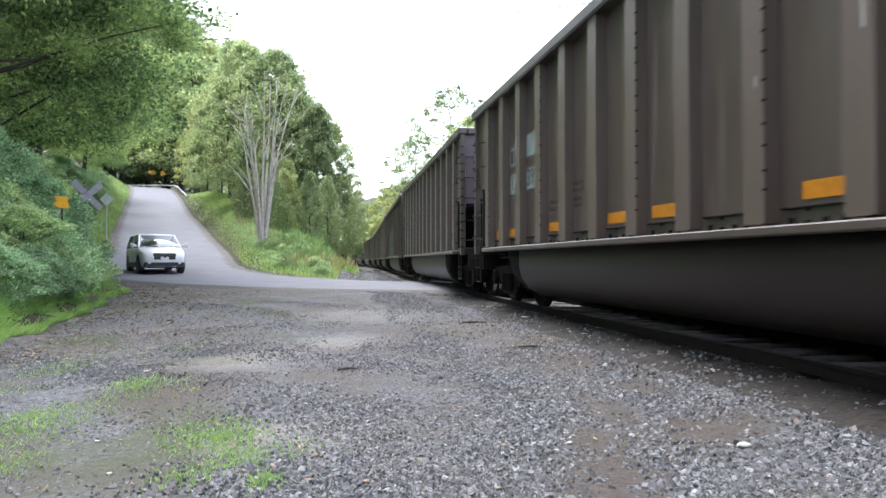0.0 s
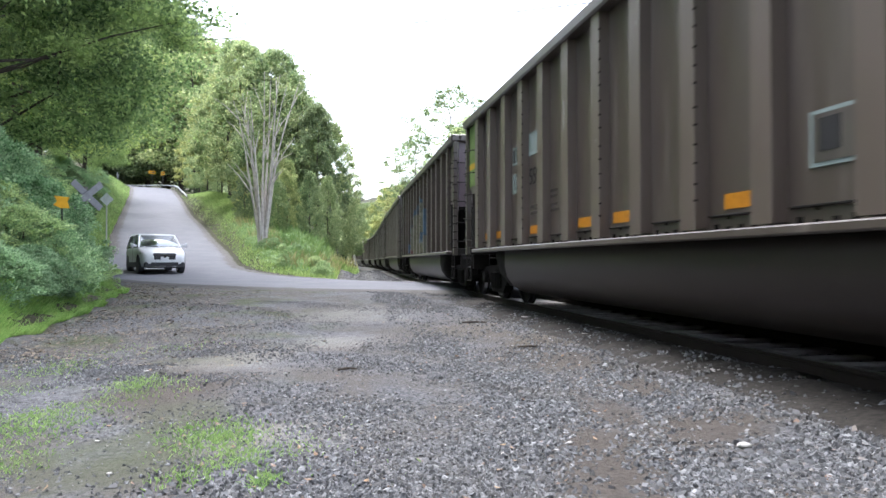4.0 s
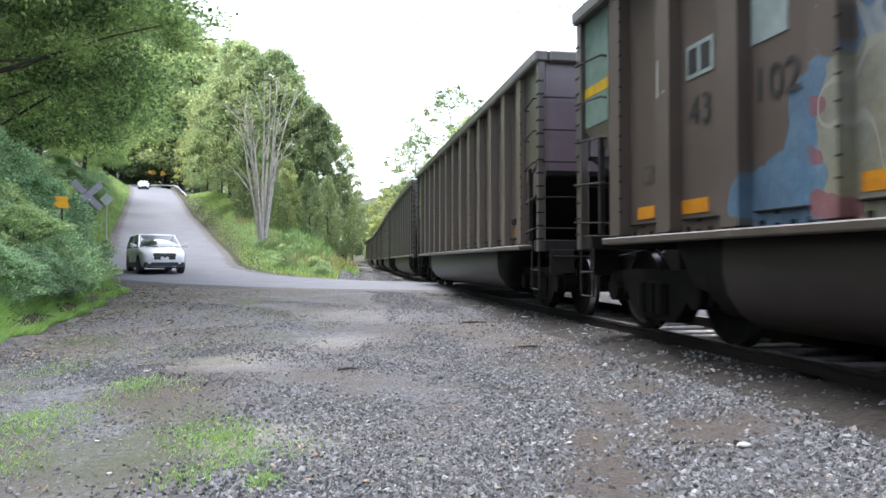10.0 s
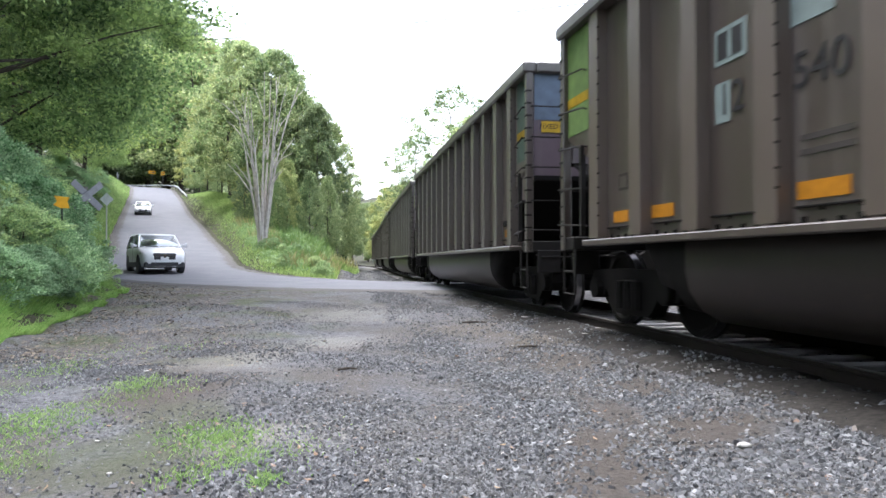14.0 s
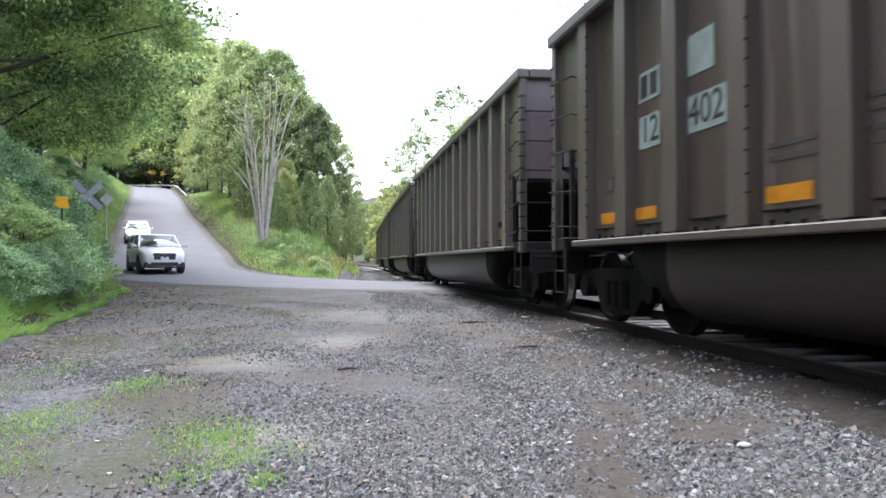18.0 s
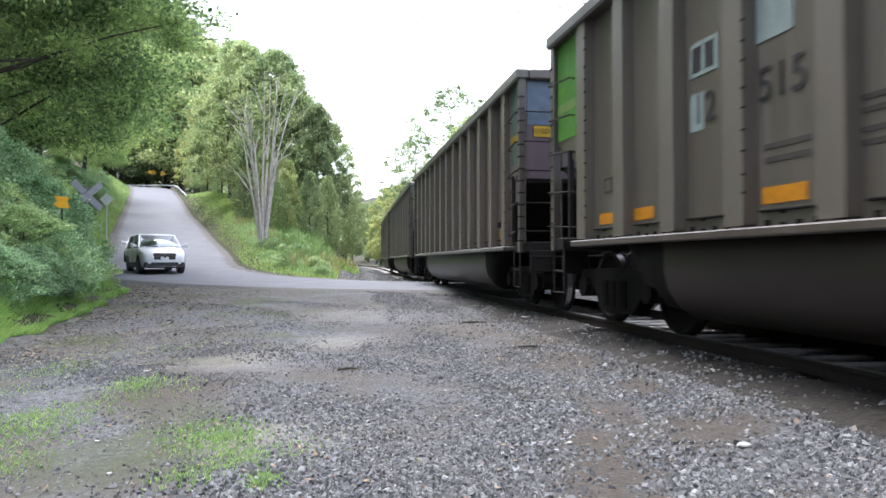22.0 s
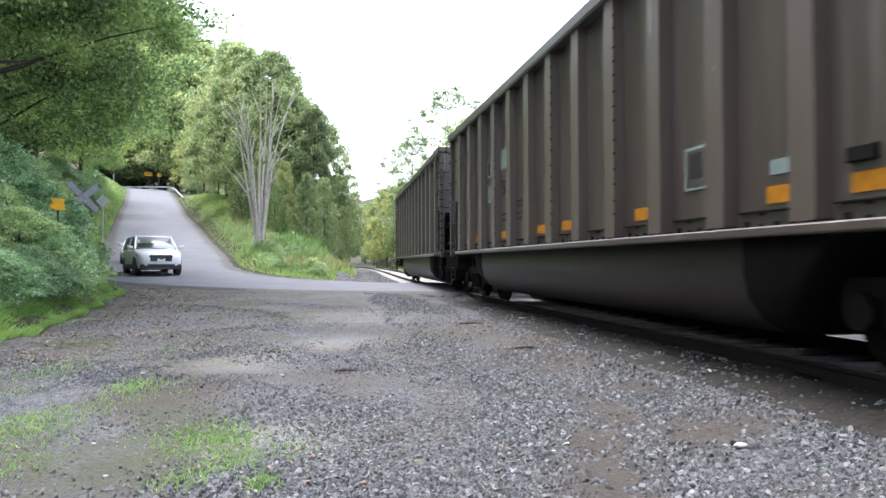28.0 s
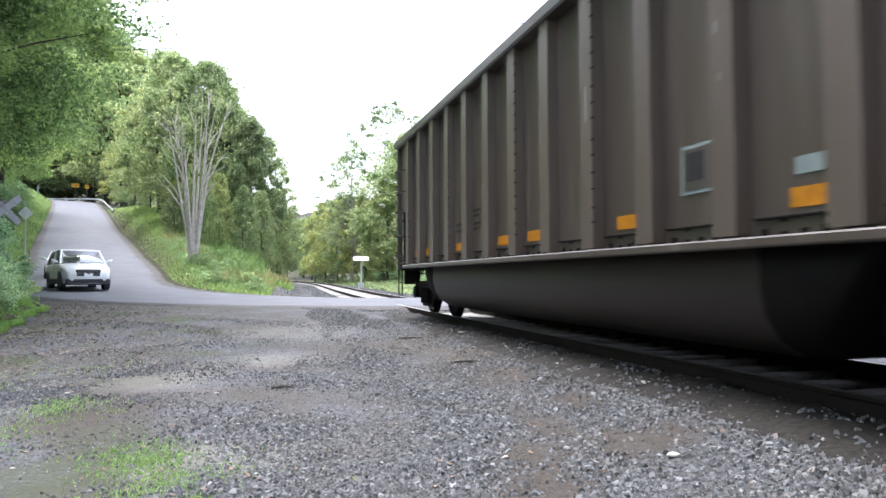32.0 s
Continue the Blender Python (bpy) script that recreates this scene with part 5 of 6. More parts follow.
def graffiti_material(owner):
    """Faded spray paint over the brown side: pale bodies of letters with blue and red edges."""
    n = Nodes("spray_painted_side", 0.55)
    n.coord.object = owner
    ax = n.axis("Object")
    wx = n.math("ADD", ax[0], n.math("MULTIPLY", n.math("SUBTRACT", n.noise(2.2, 3, 0.5, "Object", (1, 0.0, 1)), 0.5), 0.55))
    wz = n.math("ADD", ax[2], n.math("MULTIPLY", n.math("SUBTRACT", n.noise(2.6, 3, 0.5, "Object", (1, 0.0, 1.3)), 0.5), 0.45))
    base = n.mix(n.ramp(n.noise(0.9, 4), [(0.35, 0.0), (0.7, 1.0)]), (0.0480, 0.0375, 0.0300), (0.0640, 0.0500, 0.0405))
    wear = n.ramp(n.noise(5, 5, 0.7), [(0.30, 0.0), (0.7, 1.0)])
    pale = n.mix(wear, (0.100, 0.096, 0.064), (0.160, 0.155, 0.112))
    blue = n.mix(wear, (0.030, 0.068, 0.115), (0.060, 0.120, 0.175))
    red = n.mix(wear, (0.090, 0.026, 0.034), (0.130, 0.050, 0.058))

    def blob(c, tone, x, z, rx, rz, cover=0.85):
        u = n.math("POWER", n.math("ABSOLUTE", n.math("DIVIDE", n.math("SUBTRACT", wx, x), rx)), 2.6)
        w = n.math("POWER", n.math("ABSOLUTE", n.math("DIVIDE", n.math("SUBTRACT", wz, z), rz)), 2.6)
        return n.mix(n.ramp(n.math("ADD", u, w), [(0.85, cover), (1.0, 0.0)]), c, tone)

    c = base
    for x, z, rx, rz in ((-3.25, 1.55, 0.40, 0.62), (-3.75, 1.28, 0.42, 0.26), (-2.5, 2.15, 0.45, 0.40), (-1.55, 2.42, 0.62, 0.34), (-0.35, 2.65, 0.60, 0.36), (0.95, 2.10, 0.50, 0.48), (1.45, 1.45, 0.45, 0.50)):
        c = blob(c, blue, x, z, rx, rz, 0.8)
    for x, z, rx, rz in ((-2.75, 1.52, 0.46, 0.62), (-1.98, 1.68, 0.52, 0.76), (-0.95, 1.70, 0.62, 0.80), (0.15, 1.90, 0.60, 0.92), (-0.3, 1.30, 1.2, 0.32), (0.95, 1.30, 0.42, 0.38), (-2.4, 1.22, 0.8, 0.22)):
        c = blob(c, pale, x, z, rx, rz)
    for x, z, rx, rz in ((-2.42, 2.05, 0.15, 0.26), (-1.36, 1.60, 0.20, 0.15), (0.12, 1.58, 0.34, 0.17), (0.78, 2.05, 0.26, 0.30), (-3.28, 1.62, 0.12, 0.16), (-3.22, 1.30, 0.12, 0.14), (-0.30, 2.42, 0.16, 0.20)):
        c = blob(c, blue, x, z, rx, rz)
    for x, z, rx, rz in ((-2.40, 1.76, 0.16, 0.12), (-1.34, 1.80, 0.22, 0.07), (-0.26, 2.18, 0.22, 0.14), (-0.20, 1.66, 0.26, 0.10), (-3.25, 1.46, 0.12, 0.09), (-3.18, 1.78, 0.13, 0.08), (-3.05, 1.14, 0.14, 0.10), (-1.8, 1.22, 0.16, 0.08)):
        c = blob(c, red, x, z, rx, rz)
    line = n.math("ABSOLUTE", n.math("SUBTRACT", n.noise(1.5, 1, 0.4, "Object", (1.1, 0.0, 0.8), 0.6), 0.5))
    c = n.mix(n.math("MULTIPLY", n.ramp(line, [(0.008, 0.55), (0.02, 0.0)]), n.math("LESS_THAN", ax[2], 2.45)), c, n.mix(n.math("LESS_THAN", n.math("ABSOLUTE", n.math("ADD", ax[0], 1.1)), 2.1), c, (0.20, 0.20, 0.175)))
    n.bump(n.noise(30, 4), 0.12, 0.01)
    return n.done(c)


def paint_object(ob, material):
    ob.material_slots[0].link = "OBJECT"
    ob.material_slots[0].material = material


def dress_car(i, c):
    """What sets one car apart: painted corners, number, notices."""
    H = LENGTH / 2
    for o in c.children:
        name = o.name.split(".")[0]
        if name in ("corner_panel", "end_panel"):
            e = 1 if sum(v.co.x for v in o.data.vertices) > 0 else -1
            if (i, e) in PAINT:
                m = PAINT[i, e][0 if name == "corner_panel" else 1]
                if m and name == "corner_panel":
                    x = e * (H - 0.43)
                    part("paint_patch", boxm(x - 0.34, x + 0.34, -1.4645, -1.459, 2.38, 3.665), m, c, "painted corner patch")
                    part("paint_stripe", boxm(x - 0.34, x + 0.34, -1.468, -1.463, 2.74, 2.86), YELLOW if m is not GREEN else PALE_GREEN, c)
                elif m:
                    x = e * (H - 0.036)
                    part("paint_patch", boxm(*sorted((x, x + e * 0.006)), -1.39, 1.39, 2.96, 3.665), m, c, "painted end patch")
                    s = part("notice", boxm(*sorted((x, x + e * 0.012)), -1.28, -0.55, 2.77, 2.94), YELLOW, c, "yellow notice reading FIXED COUPLER")
                    lettering("lettering", "FIXED COUPLER", 0.108, pose(x + e * 0.014, -0.915, 2.857, 90, 0, 90), BLACK_MARK, s)
    if i in NUMBERS:
        a, b, plate = NUMBERS[i]
        dx = (-1.04 if i in (0, 2, 4) else 0.0) - 0.03
        part("plate", boxm(dx - 3.91, dx - 3.48, -1.4195, -1.4120, 2.41, 2.71), WHITE_MARK, c, "faded pale stencil patch")
        for k in range(2):
            part("stencil_bar", boxm(dx - 3.87 + k * 0.20, dx - 3.73 + k * 0.20, -1.4230, -1.4170, 2.45, 2.67), BLACK_MARK, c)
        if i != 2:
            part("plate", boxm(dx - 3.91, dx + (-3.48 if plate else -3.70), -1.4195, -1.4120, 1.93, 2.26), WHITE_MARK, c)
        lettering("number", a, 0.37, on_side(dx - 3.68, 2.10, -1.4220), BLACK_MARK, c)
        part("plate", boxm(dx - 3.02, dx - 2.54, -1.4195, -1.4120, 2.44, 2.80), WHITE_MARK, c)
        if plate:
            part("plate", boxm(dx - 2.98, dx - 2.36, -1.4195, -1.4120, 1.93, 2.26), WHITE_MARK, c)
        lettering("number", b, 0.37, on_side(dx - 2.67, 2.10, -1.4220), BLACK_MARK, c)
    # notices of unreadable small print
    frame_part = part("data_frame", boxm(3.50, 3.96, -1.4210, -1.4120, 1.42, 1.80), WHITE_MARK, c, "framed data panel")
    part("data_plate", boxm(3.535, 3.925, -1.4260, -1.4200, 1.45, 1.77), TAUPE_DARK, frame_part)
    part("data_card", boxm(3.60, 3.80, -1.4290, -1.4250, 1.52, 1.74), BLACK_MARK, frame_part)
    if i % 2 == 0 or i == 7:
        part("sticker", boxm(4.72, 4.95, -1.4195, -1.4120, 1.42, 1.53), WHITE_MARK, c)
    part("bracket", boxm(5.50, 5.74, -1.452, -1.412, 1.40, 1.50, bevel=0.008), STEEL_DARK, c)
    rng = random.Random(40 + i)
    for z in ((1.78, 1.70, 1.58, 1.50) if i != 2 else ()):
        w = rng.uniform(0.3, 0.55)
        part("small_print", boxm(-1.85 - w / 2, -1.85 + w / 2, -1.4185, -1.4120, z, z + 0.035), FADED, c)
    for z in ((1.62, 1.52) if i != 2 else ()):
        part("small_print", boxm(-2.90, -2.40, -1.4185, -1.4120, z, z + 0.04), FADED, c)
    q = part("square_mark", boxm(-5.82, -5.60, -1.4185, -1.4120, 1.56, 1.74), FADED, c)
    part("square_mark", boxm(-5.79, -5.63, -1.4210, -1.4175, 1.59, 1.71), TAUPE, q)
    for k in range(rng.randint(5, 9)):
        x, z = RIBS[rng.randint(1, 11)] + rng.uniform(-0.1, 0.06), rng.uniform(2.0, 3.4)
        w = rng.uniform(0.006, 0.014)
        part("paint_chip", boxm(x - w, x + w, -1.5375, -1.534, z, z + rng.choice((0.03, 0.05, 0.08, 0.2, 0.35))), CHALK, c)


FADED = plain("faded_small_print", (0.0288, 0.0237, 0.0198), 0.7)
CHALK = plain("chalk_white_scratch", (0.2880, 0.2880, 0.2752), 0.8)
_g = graffiti_material(CARS[2])
for _o in CARS[2].children:
    if _o.name.split(".")[0] == "side_panel" and _o.data.vertices[0].co.y < 0:
        paint_object(_o, _g)
        for _r in _o.children:
            if _r.name.split(".")[0] == "rib":
                paint_object(_r, _g)
OLIVE = car_paint("greenish_grey_paint", (0.0499, 0.0410, 0.0304), (0.0645, 0.0540, 0.0402))
# Rib coats below are lighter copies of the panel paint, skylight included.
OLIVE_RIB = car_paint("skylit_rib_greenish_paint", (0.0600, 0.0490, 0.0385), (0.0840, 0.0700, 0.0555))
UMBER = car_paint("reddish_brown_paint", (0.0299, 0.0190, 0.0143), (0.0407, 0.0261, 0.0201))
UMBER_RIB = car_paint("dark_reddish_paint", (0.0357, 0.0254, 0.0202), (0.0507, 0.0369, 0.0293))
for _k, _m, _m2 in ((5, OLIVE, OLIVE_RIB), (4, UMBER, UMBER_RIB), (6, UMBER, None)):
    for _o in CARS[_k].children:
        _n = _o.name.split(".")[0]
        if _n in ("side_panel", "corner_panel"):
            paint_object(_o, _m)
            for _r in _o.children:
                if _r.name.split(".")[0] == "rib" and _m2:
                    paint_object(_r, _m2)
for _i, _c in CARS.items():
    dress_car(_i, _c)


# ---- signs and roadside things ----
SIGN_BACK = plain("bare_aluminium", (0.7373, 0.7701, 0.8000), 0.45, 0.2)
SIGN_WHITE = plain("weathered_white_board", (0.2027, 0.2070, 0.2197), 0.6)
SIGN_YELLOW = plain("warning_yellow", (0.7168, 0.3584, 0.0179), 0.5)
GALV = plain("galvanised_steel", (0.4736, 0.4800, 0.4800), 0.45, 0.15)
POST_WOOD = plain("grey_wooden_post", (0.1280, 0.1216, 0.1088), 0.9, 0, 0.25)


POST_GREEN = plain("dark_green_post", (0.0192, 0.0320, 0.0192), 0.7)
CASE_WHITE = plain("white_enamel", (0.4992, 0.5056, 0.5120), 0.5)


def build_crossbuck():
    d = 24.0
    x = at_view(150, d)
    t = thing("crossbuck_sign", "weathered white railway crossbuck seen half edge-on among leaves", "railway sign", at=pose(x, d, gz(x, d), 0, 0, 58))
    z = 0.79 + (462.6 - 346) / 1256 * d - gz(x, d)
    part("post", boxm(-0.06, 0.06, -0.05, 0.05, -0.4, z + 0.3, bevel=0.01), POST_WOOD, t)
    for a in (40, -40):
        part("blade", boxm(-0.66, 0.66, -0.015, 0.015, -0.115, 0.115, bevel=0.004, m=pose(0, -0.07 - (0.02 if a > 0 else 0.055), z, 0, a, 0)), SIGN_WHITE, t)
    d2 = 14.2
    x2 = at_view(108, d2)
    s = thing("yellow_sign", "small bright yellow sign half hidden by leaves", "sign", at=pose(x2, d2, gz(x2, d2), 0, 0, 10))
    z2 = 0.79 + (462.6 - 357) / 1256 * d2 - gz(x2, d2)
    part("post", boxm(-0.014, 0.014, 0.012, 0.035, -0.3, z2 + 0.08), POST_GREEN, s)
    part("plate", prism(bmesh.new(), [(-0.15, -0.07), (-0.01, -0.13), (0.15, -0.13), (0.11, 0.0), (0.15, 0.09), (0.01, 0.10), (-0.14, 0.12), (-0.08, 0.01)], "y", -0.01, 0.01), SIGN_YELLOW, s).matrix_basis = pose(0, 0, z2)


def build_diamond():
    d = 38.0
    x = at_view(188, d)
    t = thing("diamond_sign", "bare metal back of a diamond road sign", "road sign", at=pose(x, d, gz(x, d), 0, 0, 12))
    z = 0.79 + (462.6 - 353) / 1256 * d - gz(x, d)
    part("post", boxm(-0.03, 0.03, 0.0, 0.05, -0.3, z + 0.35), GALV, t)
    part("plate", boxm(-0.25, 0.25, -0.008, 0.004, -0.25, 0.25, bevel=0.002, m=pose(0, -0.006, z, 0, 45, 0)), SIGN_BACK, t)


def build_hill_top():
    for px, py, d, w, h in ((268, 305, 155, 1.5, 0.75), (287, 307, 152, 0.75, 0.75)):
        x = at_view(px, d)
        g = gz(x, d)
        z = 0.79 + (462.6 - py) / 1256 * d - g
        t = thing("curve_sign", "yellow arrow warning sign on the bend", "road sign", "curve signs", at=pose(x, d, g, 0, 0, 12))
        part("post", boxm(-0.06, 0.06, 0.02, 0.12, -0.3, z + 0.2), POST_WOOD, t)
        part("plate", boxm(-w / 2, w / 2, -0.02, 0.012, z - h / 2, z + h / 2, bevel=0.004), SIGN_YELLOW, t)
        part("arrow", prism(bmesh.new(), [(-0.5 * w * 0.7, -0.05), (0.1 * w, -0.05), (0.1 * w, -0.2), (0.38 * w, 0), (0.1 * w, 0.2), (0.1 * w, 0.05), (-0.5 * w * 0.7, 0.05)], "y", -0.03, -0.022), BLACK_MARK, t).matrix_basis = pose(0, 0, z)
    d = 136.0
    x = at_view(207, d)
    t = thing("marker_post", "white roadside marker post", "post", at=pose(x, d, gz(x, d)))
    part("post", boxm(-0.13, 0.13, -0.06, 0.06, -0.3, 1.6, bevel=0.03), SIGN_WHITE, t)
    part("cap", boxm(-0.14, 0.14, -0.07, 0.07, 1.5, 1.62, bevel=0.03), SIGN_WHITE, t)
    # guard rail round the outside of the bend
    rail = thing("guard_rail", "grey galvanised guard rail along the bend", "guard rail")
    pts = []
    for k in range(len(ROAD_LINE)):
        a = ROAD_LINE[k]
        if 108 < a[1] < 166:
            b = ROAD_LINE[min(k + 1, len(ROAD_LINE) - 1)] - ROAD_LINE[k - 1]
            n = np.array([b[1], -b[0]]) / math.hypot(b[0], b[1])
            pts.append((a[0] + n[0] * (a[3] + 0.7), a[1] + n[1] * (a[3] + 0.7), a[2] + 0.1))
    prof = [(0.0, 0.42), (0.07, 0.47), (0.0, 0.55), (0.07, 0.63), (0.0, 0.70)]
    v, f = [], []
    for p in pts:
        v += [(p[0] - o * 0.6, p[1] - o * 0.6, p[2] + z) for o, z in prof]
    k = len(prof)
    f = [(i * k + j, i * k + j + 1, (i + 1) * k + j + 1, (i + 1) * k + j) for i in range(len(pts) - 1) for j in range(k - 1)]
    beam = part("beam", bulk("beam", v, f, GALV), None, rail)
    so = beam.modifiers.new("gauge", "SOLIDIFY")
    so.thickness = 0.02
    for p in pts[::3]:
        part("rail_post", boxm(p[0] - 0.06, p[0] + 0.06, p[1] + 0.05, p[1] + 0.17, p[2] - 0.5, p[2] + 0.7), POST_WOOD, rail)


def build_track_box():
    d = 70.0
    x = at_view(752, d)
    g = gz(x, d)
    t = thing("signal_case", "white trackside case on a post with a tilted solar panel", "signal equipment", at=pose(x, d, g))
    part("post", rod(bmesh.new(), [(0, 0, -0.2), (0, 0, 2.75)], 0.09, 8), CASE_WHITE, t)
    part("case", boxm(-0.3, 0.3, -0.25, 0.2, -0.1, 0.5, bevel=0.03), CASE_WHITE, t)
    part("panel", boxm(-0.75, 0.75, -0.35, 0.35, -0.03, 0.03, bevel=0.008, m=pose(0, 0, 2.85, 35, 0, 0)), CASE_WHITE, t, "tilted white-framed solar panel")
    part("bracket", rod(bmesh.new(), [(0, 0, 2.5), (0, 0.2, 2.9)], 0.03, 6), GALV, t)


def build_wire():
    """A sagging wire high over the crossing, between two far poles."""
    w = thing("overhead_wire", "thin black overhead wire against the sky", "wire")
    a, b = Vector((-14.0, 36.0, 11.95)), Vector((13.0, 26.5, 11.5))
    pts = [a.lerp(b, u) - Vector((0, 0, 0.3 * math.sin(math.pi * u))) for u in np.linspace(0, 1, 15)]
    bm = rod(bmesh.new(), pts, 0.02, 5)
    part("cable", bm, STEEL_DARK, w)


build_crossbuck()
build_diamond()
build_hill_top()
build_track_box()
build_wire()


# ---- the surface of the lot ----
def stones(n, size, x0, x1, y0, y1, keep, rng, material, name, label, power=1.0):
    """Loose broken stones lying on the ground."""
    y = y0 + (y1 - y0) * rng.uniform(0, 1, n) ** power
    x = rng.uniform(x0, x1, n)
    m = keep(x, y)
    x, y = x[m], y[m]
    n = len(x)
    s = size * np.exp(np.clip(rng.normal(size=n), -2.0, 1.5) * 0.33)
    wedge = np.array([(-0.5, -0.5, -0.35), (0.5, -0.5, -0.35), (0.5, 0.5, -0.35), (-0.5, 0.5, -0.35), (-0.28, 0.05, 0.35), (0.3, -0.05, 0.32)])
    v = wedge[None] * rng.uniform(0.6, 1.3, (n, 6, 3))
    v *= (s[:, None] * rng.uniform(0.65, 1.35, (n, 3)))[:, None]
    a, t = rng.uniform(0, 2 * math.pi, n), rng.uniform(-0.5, 0.5, n)
    c, si, ct, sn = np.cos(a)[:, None], np.sin(a)[:, None], np.cos(t)[:, None], np.sin(t)[:, None]
    vy, vz = v[:, :, 1] * ct - v[:, :, 2] * sn, v[:, :, 1] * sn + v[:, :, 2] * ct
    vx = v[:, :, 0]
    p = np.stack([vx * c - vy * si, vx * si + vy * c, vz], -1) + np.stack([x, y, heap_top(x, y) + s * 0.12], -1)[:, None]
    q = np.array([(0, 1, 5), (0, 5, 4), (2, 3, 4), (2, 4, 5), (1, 2, 5), (3, 0, 4)])
    f = (np.arange(n)[:, None, None] * 6 + q[None]).reshape(-1, 3)
    return tagged(new(name, bulk(name, p.reshape(-1, 3), f, material)), label, "gravel", kind="stuff")


def stone_material():
    n = Nodes("broken_limestone", 0.85, 0, 0.3)
    c = n.ramp(n.island(), [(0.0, (0.040, 0.042, 0.046)), (0.3, (0.062, 0.065, 0.070)), (0.6, (0.088, 0.093, 0.101)), (0.88, (0.145, 0.152, 0.163)), (0.985, (0.215, 0.222, 0.23)), (1.0, (0.13, 0.085, 0.06))])
    c = n.mix(n.ramp(n.noise(25, 4, 0.6, "World"), [(0.35, 0.0), (0.7, 0.4)]), c, (0.0493, 0.0461, 0.0410))
    c = n.mix(n.ramp(n.noise(0.7, 5, 0.6, "World", (1, 0.7, 1), 0.5), [(0.50, 0.0), (0.70, 0.4)]), c, (0.0749, 0.0646, 0.0525))
    n.bump(n.noise(60, 3, 0.6, "World"), 0.4, 0.01)
    return n.done(c)


STONE = stone_material()
RUTS = ((0.80, 3.1, 0.28), (0.83, 3.5, 0.3), (0.9, 4.1, 0.28), (1.2, 4.9, 0.25), (1.55, 5.7, 0.28), (1.3, 7.2, 0.5), (0.95, 9.2, 0.8), (0.3, 10.5, 0.9), (1.56, 4.25, 0.32), (1.9, 4.3, 0.25),
        (-1.65, 3.2, 0.32), (-1.7, 3.9, 0.32), (-2.0, 5.3, 0.4), (-2.2, 7.0, 0.5), (-1.3, 9.6, 0.6), (-0.4, 6.1, 0.25), (2.3, 6.6, 0.3), (2.2, 8.6, 0.6), (-0.2, 12.0, 1.2))


def rutted(x, y):
    """Near 1 on bare trodden dirt."""
    r = np.zeros(np.shape(x))
    for a, b, c in RUTS:
        r = np.maximum(r, np.exp(-(((x - a) / c) ** 2 + ((y - b) / (c * 1.6)) ** 2) ** 1.5))
    return r


def patchy(x, y):
    """Where loose stone lies thick, and where bare trodden dirt shows."""
    v = np.sin(x * 0.9 + 1.7 * np.sin(y * 0.55)) + np.sin(y * 0.8 - x * 0.5 + 1.0) + 0.6 * np.sin(x * 2.3 + y * 1.9)
    return v


